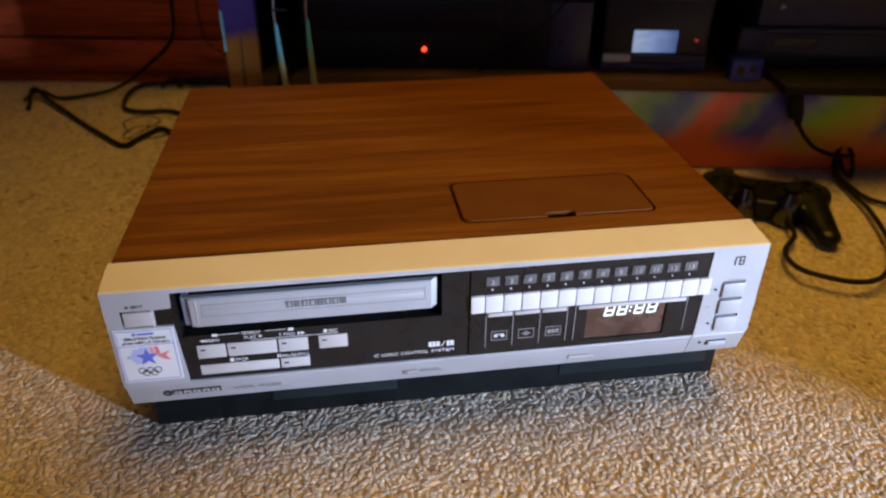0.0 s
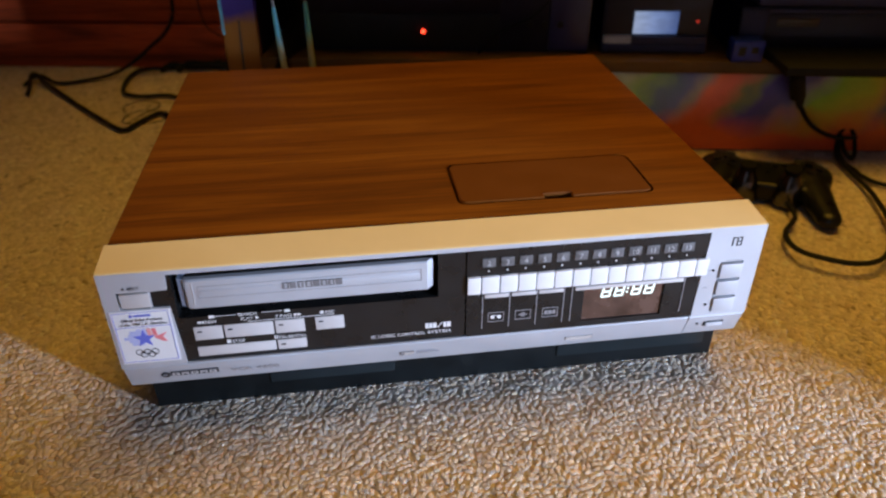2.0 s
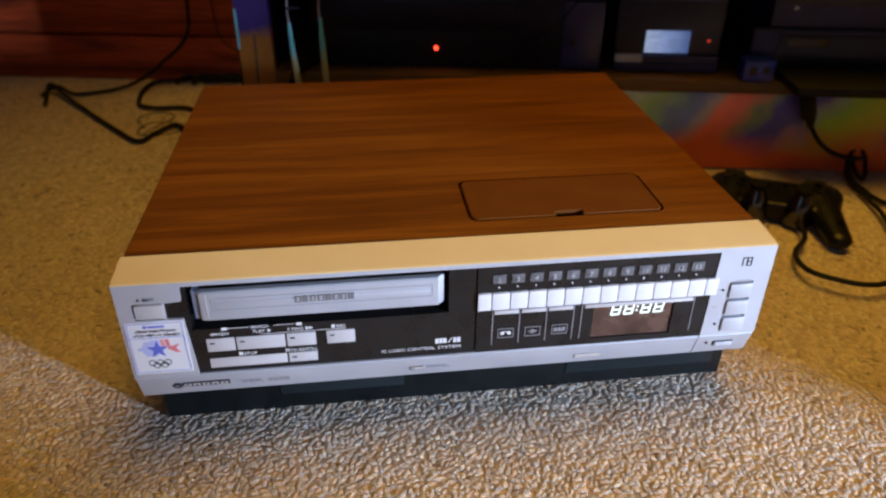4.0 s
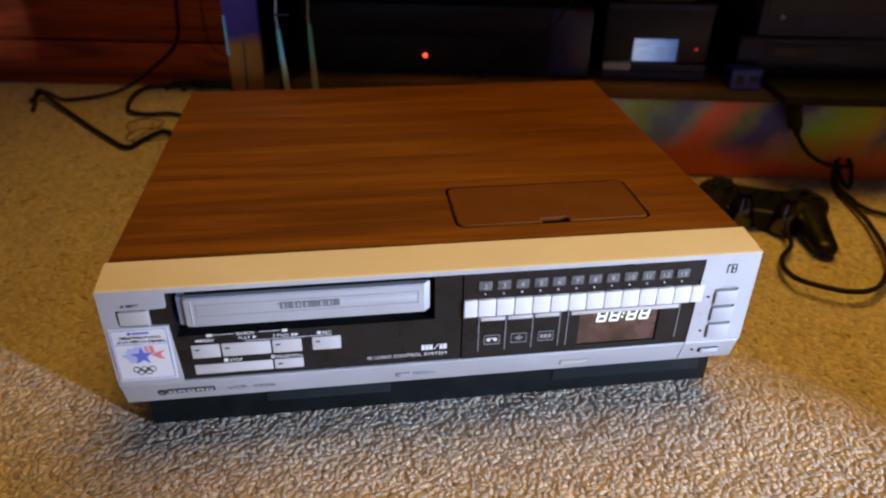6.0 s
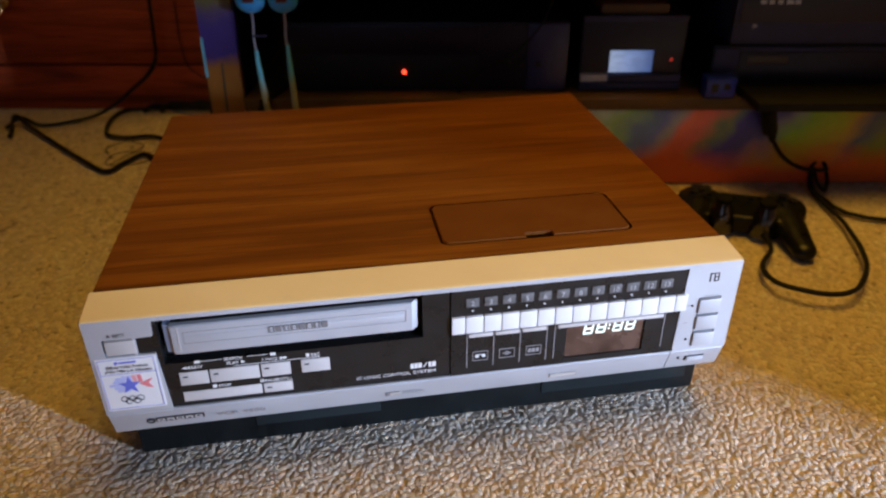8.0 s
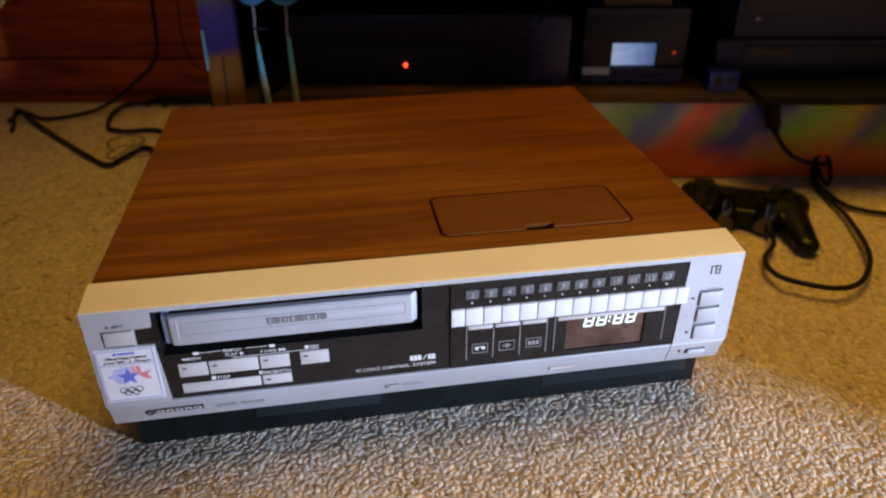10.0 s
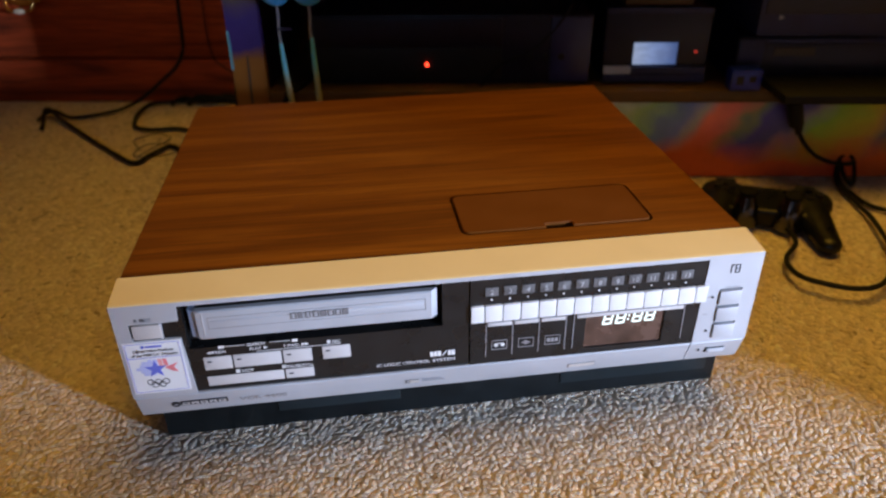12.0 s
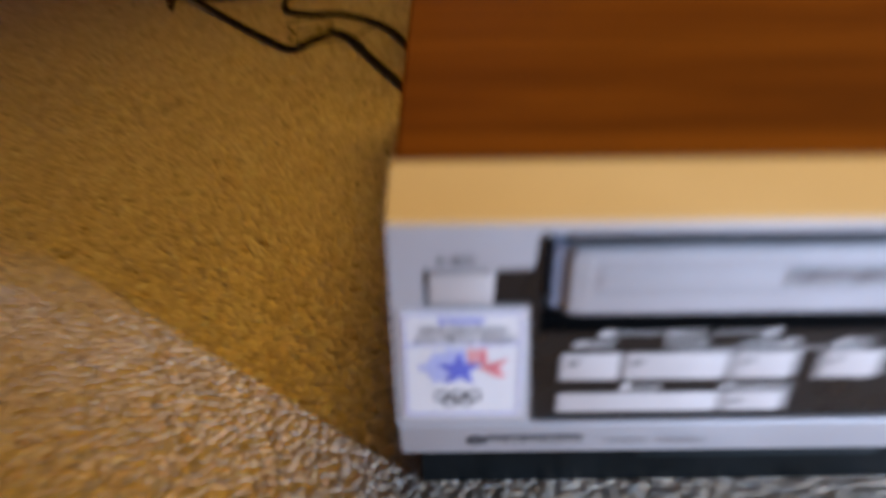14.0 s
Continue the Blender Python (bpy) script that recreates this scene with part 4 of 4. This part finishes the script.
e, b = device("disc_player", 0.098, 0.432, 0.032, 0.24, SHELF, 0.196, BLACK_PLASTIC, "black disc player with a red standby light", "disc player")
boxed("front_plate", BLACK_PLASTIC, b, -0.165, 0.060, -0.0022, 0.002, 0.046, 0.079, bevel=0.001)
boxed("front_plate", PIT, b, -0.165, 0.060, -0.0012, 0.002, 0.004, 0.0445, bevel=0.001)
boxed("side_plate", plain("slate_blue_plastic", (0.020, 0.023, 0.090), 0.4, 0.0, 0.3, 25, 900, 0.05), b, 0.118, 0.1655, -0.0028, 0.002, 0.003, 0.0805, bevel=0.001, label="blue-grey plastic end panel")
bm = bmesh.new()
for k in range(3):
    drum(bm, 0.004, 0.004, 0.003, pose(0.095 + 0.018 * k, -0.0035, 0.034, 90, 0, 0), 16, 0.0006)
part("socket", bm, PIT, b)
bm = bmesh.new()
drum(bm, 0.0021, 0.0021, 0.004, pose(-0.0305, -0.003, 0.0245, 90, 0, 0), 18, 0.0006)
part("standby_light", bm, RED_LED, b, "lit red standby light")

e, b = device("media_box", 0.446, 0.572, 0.034, 0.22, SHELF, 0.203, BLACK_PLASTIC, "small black media box with a lit screen", "media box", 0.005)
boxed("tray", PALE_PLASTIC, b, -0.061, -0.028, -0.006, 0.004, 0.012, 0.0215, bevel=0.002, label="pale plastic tray lip")
boxed("tray", GREY_PLASTIC, b, -0.0275, 0.061, -0.006, 0.004, 0.012, 0.0215, bevel=0.002)
boxed("tray", GREY_PLASTIC, b, -0.062, 0.062, -0.004, 0.004, 0.001, 0.0115, bevel=0.002)
boxed("screen", LCD, b, -0.0265, 0.0252, -0.0012, 0.002, 0.0230, 0.0490, bevel=0.0004, label="lit pale blue screen")
boxed("top_edge", GREY_PLASTIC, b, -0.062, 0.062, -0.0012, 0.004, 0.083, 0.0895, bevel=0.001)
bm = bmesh.new()
drum(bm, 0.0018, 0.0018, 0.002, pose(0.0475, -0.0008, 0.038, 90, 0, 0), 12)
part("indicator", bm, glow("dim_red_led", (1.0, 0.05, 0.03), 0.35), b)
bm = bmesh.new()
box(bm, -0.040, 0.040, 0.0, 0.09, 0.0, 0.012, bevel=0.003)
ob = part("wooden_block", bm, SHELF_PAINT)
ob.matrix_world = ROOM @ pose(0.508, 0.040, 0.2032)
tagged(ob, "small dark brown wooden block lying on the media box", "block")

e, b = device("game_console", 0.604, 0.905, 0.030, 0.24, SHELF, 0.169, BLACK_PLASTIC, "black game console under a second dark box", "game console", 0.003)
boxed("front_plate", GREY_PLASTIC, b, -0.149, -0.120, -0.0020, 0.002, 0.003, 0.053, bevel=0.001)
boxed("front_plate", BLACK_PLASTIC, b, -0.118, 0.149, -0.0016, 0.002, 0.003, 0.0485, bevel=0.001)
boxed("front_plate", GREY_PLASTIC, b, -0.118, 0.149, -0.0020, 0.002, 0.0490, 0.0540, bevel=0.001)
# black piece added in front of the console to darken the shelf edge
boxed("dark_overhang", RUBBER, b, -0.117, 0.1495, -0.080, -0.0022, 0.0004, 0.0105, bevel=0.002, label="added black overhang that covers the shelf edge")
boxed("disc_slot", plain("amber_slot", (0.04, 0.022, 0.01), 0.4), b, -0.108, -0.060, -0.0026, 0.0, 0.034, 0.044, bevel=0.001, label="dim brownish slot")
e, b = device("flat_box", 0.622, 0.930, 0.030, 0.24, 0.1694, 0.236, GREY_PLASTIC, "dark slate plastic box with illegible pale printing", "box", 0.004)
boxed("front_plate", BLACK_PLASTIC, b, -0.148, 0.150, -0.0016, 0.002, 0.026, 0.064, bevel=0.001)
for k, wd in enumerate((0.007, 0.006, 0.006, 0.008, 0.006)):
    boxed("mark_bar", PALE_PLASTIC, b, -0.128 + 0.010 * k, -0.128 + 0.010 * k + wd, -0.0020, 0.0, 0.047, 0.052)
arrow("mark_bar", -0.131, 0.0220, 0.006, PALE_PLASTIC, b, -0.0006)

cube = thing("plastic_adapter", ROOM @ pose(0.611, 0.001, SHELF), "small bright blue plastic adapter with two dark sockets", "adapter")
b = boxed("shell", BLUE_PLASTIC, cube, -0.018, 0.018, 0.0, 0.024, 0.0, 0.025, bevel=0.003)
boxed("socket", PIT, b, -0.012, -0.003, -0.0006, 0.003, 0.007, 0.018, bevel=0.001)
boxed("socket", PIT, b, 0.003, 0.011, -0.0006, 0.003, 0.010, 0.018, bevel=0.001)

# ---- two cords hanging over the shelf's front ----
for x, tip, sz in ((0.070, 0.010, 0.175), (0.106, 0.004, 0.181)):
    hung = thing("hanging_cord", ROOM @ pose(x, -0.014, 0.0), "light blue cord end with a cream and blue sleeve", "cord", "cords hanging on the stand")
    bm = bmesh.new()
    ball(bm, pose(0, 0, 0.229) @ Matrix.Diagonal((0.0165, 0.009, 0.0125, 1)))
    cap = part("cap", bm, SKY_PLASTIC, hung, "rounded light blue plastic cap")
    boxed("slot", plain("maroon_slot", (0.10, 0.01, 0.02), 0.4), cap, -0.006, 0.006, -0.0098, -0.004, 0.229, 0.236, bevel=0.001)
    tube("cord", [(0, 0, 0.220), (0.0005, 0, 0.205), (-0.001, 0, 0.190), (0, 0, sz - 0.002)], 0.0012, PALE_PLASTIC, hung)
    bm = bmesh.new()
    n, rings = 14, []
    for k in range(9):
        f = k / 8
        rad = 0.0022 + 0.0014 * math.sin(math.pi * min(1, f * 1.2) * 0.8)
        rings.append([bm.verts.new((tip * f ** 1.5 + rad * math.cos(2 * math.pi * j / n), rad * math.sin(2 * math.pi * j / n), sz + (0.058 - sz) * f)) for j in range(n)])
    for a, c in zip(rings, rings[1:]):
        for j in range(n):
            bm.faces.new((a[j], a[(j + 1) % n], c[(j + 1) % n], c[j]))
    bm.faces.new(rings[0]), bm.faces.new(rings[-1])
    bmesh.ops.recalc_face_normals(bm, faces=bm.faces)
    part("sleeve", bm, SLEEVE, hung)
    if x < 0.1:
        boxed("tag", GREY_PLASTIC, hung, -0.002, 0.014, -0.0012, 0.0012, 0.190, 0.1925, bevel=0.0005)
    tube("cord", [(tip, 0, 0.060), (tip + 0.002, -0.004, 0.030), (tip + 0.004, -0.010, 0.004), (tip + 0.030, -0.014, 0.003)], 0.0012, PALE_PLASTIC, hung)

# ---- cables ----
def cable(points, radius, label):
    return tagged(tube("cable", points, radius, RUBBER), label, "cable")


G = 0.0045
cable([(0.02, 0.36, G), (-0.04, 0.50, G), (-0.088, 0.602, G), (-0.114, 0.582, G), (-0.131, 0.553, G), (-0.167, 0.592, G), (-0.222, 0.665, G), (-0.286, 0.750, 0.008),
       (-0.306, 0.775, 0.014), (-0.312, 0.770, 0.012), (-0.306, 0.738, G), (-0.300, 0.712, G)], 0.0032, "black power lead doubling back on the carpet")
ob = cable([(-0.3785, 0.199, G), (-0.364, 0.222, 0.012), (-0.332, 0.2115, G), (-0.293, 0.2275, G), (-0.262, 0.245, 0.008), (-0.232, 0.258, 0.022), (-0.206, 0.264, 0.042), (-0.176, 0.268, 0.066),
            (-0.160, 0.270, 0.092), (-0.156, 0.270, 0.122), (-0.153, 0.270, 0.171), (-0.148, 0.270, 0.260)], 0.0030, "black lead rising along the wooden chest")
ob.matrix_world = ROOM
ob = cable([(-0.121, 0.285, 0.260), (-0.121, 0.285, 0.171), (-0.123, 0.285, 0.117), (-0.116, 0.280, 0.077), (-0.093, 0.270, 0.062), (-0.060, 0.260, 0.050), (-0.030, 0.250, 0.030)], 0.0012, "thin dark cord beside the painted stand")
ob.matrix_world = ROOM
cable([(0.03, 0.38, G), (-0.03, 0.60, G), (-0.088, 0.673, G), (-0.130, 0.678, G), (-0.158, 0.692, G), (-0.167, 0.718, G), (-0.170, 0.760, G), (-0.160, 0.800, G), (-0.130, 0.808, G), (-0.06, 0.800, G), (-0.01, 0.79, G)], 0.0032, "black lead curling behind the recorder")
cable([(-0.10, 0.790, G), (-0.085, 0.800, 0.012), (-0.06, 0.785, 0.016), (-0.03, 0.780, 0.012), (0.0, 0.775, G)], 0.0045, "thick black lead beside the stand")
ob = cable([(-0.004, 0.020, 0.003), (-0.006, 0.018, 0.040), (-0.004, 0.020, 0.085), (-0.002, 0.030, 0.130)], 0.0030, "black lead standing up beside the painted stand")
ob.matrix_world = ROOM
cable([(-0.128, 0.796, G), (-0.108, 0.806, 0.010), (-0.075, 0.796, 0.007), (-0.040, 0.800, 0.012), (-0.004, 0.790, 0.006)], 0.0042, "thick black lead lying against the chest")
cable([(-0.060, 0.560, G), (-0.085, 0.600, 0.008), (-0.130, 0.618, G), (-0.138, 0.580, G), (-0.105, 0.566, 0.007), (-0.075, 0.590, G), (-0.050, 0.640, G)], 0.0007, "thin dark wire in a tangled loop")
cable([(-0.135, 0.600, G), (-0.150, 0.640, G), (-0.125, 0.660, G), (-0.100, 0.640, G), (-0.120, 0.600, G), (-0.132, 0.575, G)], 0.0008, "thin dark wire in a loose loop")
ob = cable([(0.052, -0.006, 0.003), (0.058, -0.010, 0.060), (0.068, -0.008, 0.112), (0.078, 0.004, 0.118), (0.090, 0.050, 0.118)], 0.0040, "black lead running up into the stand")
ob.matrix_world = ROOM
ob = cable([(0.300, 0.018, SHELF + 0.002), (0.325, 0.022, 0.140), (0.365, 0.022, 0.160), (0.400, 0.026, 0.200), (0.410, 0.026, 0.240)], 0.0012, "thin dark cord across the disc player")
ob.matrix_world = ROOM

# ---- game controller and its lead ----
pad = thing("game_controller", pose(0.6050, 0.2700, 0.002, 5, 0, -25) @ Matrix.Scale(0.88, 4), "black twin-stick game controller lying on the carpet", "game controller")


def pad_body():
    """Rounded shell: a middle block, two round end pads and two tapering grips, fused into one skin."""
    bm = bmesh.new()
    box(bm, -0.046, 0.046, -0.023, 0.040, 0.003, 0.028, bevel=0.006, segments=3)
    for sx in (-1, 1):
        drum(bm, 0.0300, 0.0280, 0.0240, pose(sx * 0.050, 0.018, 0.0185), 32, 0.006)
        for k in range(12):
            f = k / 11
            r = 0.0225 - 0.0075 * f
            ball(bm, pose(sx * (0.051 + 0.016 * f), 0.012 - 0.074 * f, 0.0185 - 0.003 * f) @ Matrix.Diagonal((r, r, r * 0.72, 1)), 16, 10)
    me = bpy.data.meshes.new("shell")
    bm.to_mesh(me)
    bm.free()
    rough_shape = bpy.data.objects.new("shell", me)
    scene.collection.objects.link(rough_shape)
    skin = rough_shape.modifiers.new("skin", "REMESH")
    skin.mode, skin.voxel_size = "VOXEL", 0.0018
    ease = rough_shape.modifiers.new("ease", "SMOOTH")
    ease.factor, ease.iterations = 0.5, 8
    fused = bpy.data.meshes.new_from_object(rough_shape.evaluated_get(bpy.context.evaluated_depsgraph_get()))
    bpy.data.objects.remove(rough_shape)
    bm = bmesh.new()
    bm.from_mesh(fused)
    bpy.data.meshes.remove(fused)
    return part("shell", bm, plain("worn_black_plastic", (0.0045, 0.005, 0.007), 0.33, 0.0, 0.3, 60, 1200, 0.06, gloss=0.25), pad, "worn black plastic shell")


pad_body()
for sx in (-1, 1):
    bm = bmesh.new()
    rings = [[bm.verts.new((sx * 0.0255 + q * math.cos(2 * math.pi * j / 28), -0.016 + q * math.sin(2 * math.pi * j / 28), z)) for j in range(28)]
             for q, z in ((0.0192, 0.006), (0.0182, 0.016), (0.0160, 0.026), (0.0130, 0.035), (0.0104, 0.0405), (0.0086, 0.0448))]
    for a, b in zip(rings, rings[1:]):
        for j in range(28):
            bm.faces.new((a[j], a[(j + 1) % 28], b[(j + 1) % 28], b[j]))
    bm.faces.new(rings[0]), bm.faces.new(rings[-1])
    bmesh.ops.recalc_face_normals(bm, faces=bm.faces)
    boss = part("stick_boss", bm, plain("polished_black", (0.005, 0.005, 0.010), 0.15, 0.0, 0.2, 30, 900, 0.01, gloss=1.0), pad)
    bm = bmesh.new()
    drum(bm, 0.0090, 0.0080, 0.004, pose(sx * 0.0255, -0.016, 0.046), 20)
    drum(bm, 0.0100, 0.0100, 0.004, pose(sx * 0.0255, -0.016, 0.0480), 24, 0.0016)
    part("thumb_stick", bm, STICK_RUBBER, boss, "rubber-capped thumb stick")
    for zz, dy in ((0.026, 0.040), (0.014, 0.042)):
        bm = bmesh.new()
        box(bm, sx * 0.048 - 0.013, sx * 0.048 + 0.013, dy - 0.004, dy + 0.009, zz - 0.0045, zz + 0.0045, bevel=0.004)
        part("trigger", bm, BLACK_PLASTIC, pad)
for k in range(4):
    a = radians(90 * k)
    bm = bmesh.new()
    drum(bm, 0.0052, 0.0050, 0.006, pose(0.050 + 0.0105 * math.cos(a), 0.020 + 0.0105 * math.sin(a), 0.0335), 18, 0.001)
    part("action_button", bm, GLOSS_BLACK, pad)
    bm = bmesh.new()
    box(bm, -0.004, 0.004, 0.003, 0.013, 0.030, 0.0355, bevel=0.0012, m=pose(-0.050, 0.020, 0, 0, 0, 90 * k))
    part("direction_button", bm, GLOSS_BLACK, pad)
for sx in (-0.010, 0.010):
    boxed("small_button", RUBBER, pad, sx - 0.004, sx + 0.004, 0.016, 0.020, 0.031, 0.0345, bevel=0.001)

tagged(tube("controller_cable", [(0.605, 0.265, 0.010), (0.612, 0.232, 0.010), (0.604, 0.204, 0.010), (0.581, 0.181, 0.010), (0.571, 0.160, 0.011), (0.571, 0.138, 0.013), (0.585, 0.122, 0.014), (0.605, 0.111, 0.014),
                               (0.625, 0.110, 0.014), (0.647, 0.122, 0.013), (0.676, 0.152, 0.012), (0.695, 0.185, 0.011), (0.707, 0.214, 0.010), (0.721, 0.252, 0.008), (0.728, 0.282, 0.006), (0.733, 0.312, 0.006), (0.740, 0.342, 0.008), (0.748, 0.358, 0.020), (0.758, 0.366, 0.030), (0.768, 0.362, 0.028), (0.764, 0.345, 0.014), (0.752, 0.330, 0.008), (0.745, 0.338, 0.016), (0.747, 0.352, 0.028)], 0.0026, RUBBER),
       "thin black controller lead looped on the carpet", "cable")
cable([(0.744, 0.352, 0.030), (0.742, 0.346, 0.016), (0.740, 0.330, 0.006), (0.741, 0.308, G), (0.740, 0.290, G), (0.747, 0.272, G), (0.773, 0.254, G), (0.84, 0.243, G), (0.93, 0.236, G)], 0.0028, "black lead running off along the carpet")
lead = thing("plug_lead", ROOM, "black lead with a thick moulded plug hanging from the shelf", "cable")
bm = bmesh.new()
drum(bm, 0.0088, 0.0088, 0.030, pose(0.6705, -0.013, 0.0895, 4, -17, 0), 18, 0.003)
plug = part("plug", bm, RUBBER, lead, "thick moulded black plug")
bm = bmesh.new()
drum(bm, 0.0034, 0.0060, 0.012, pose(0.6775, -0.014, 0.0705, 4, -17, 0), 14, 0.001)
part("strain_relief", bm, RUBBER, plug)
tube("wire", [(0.660, -0.006, 0.122), (0.664, -0.011, 0.112), (0.6665, -0.012, 0.102)], 0.0040, RUBBER, lead)
tube("wire", [(0.679, -0.014, 0.067), (0.686, -0.016, 0.056), (0.695, -0.018, 0.046), (0.705, -0.022, 0.039), (0.720, -0.026, 0.034), (0.736, -0.028, 0.033), (0.748, -0.026, 0.034)], 0.0026, RUBBER, lead)
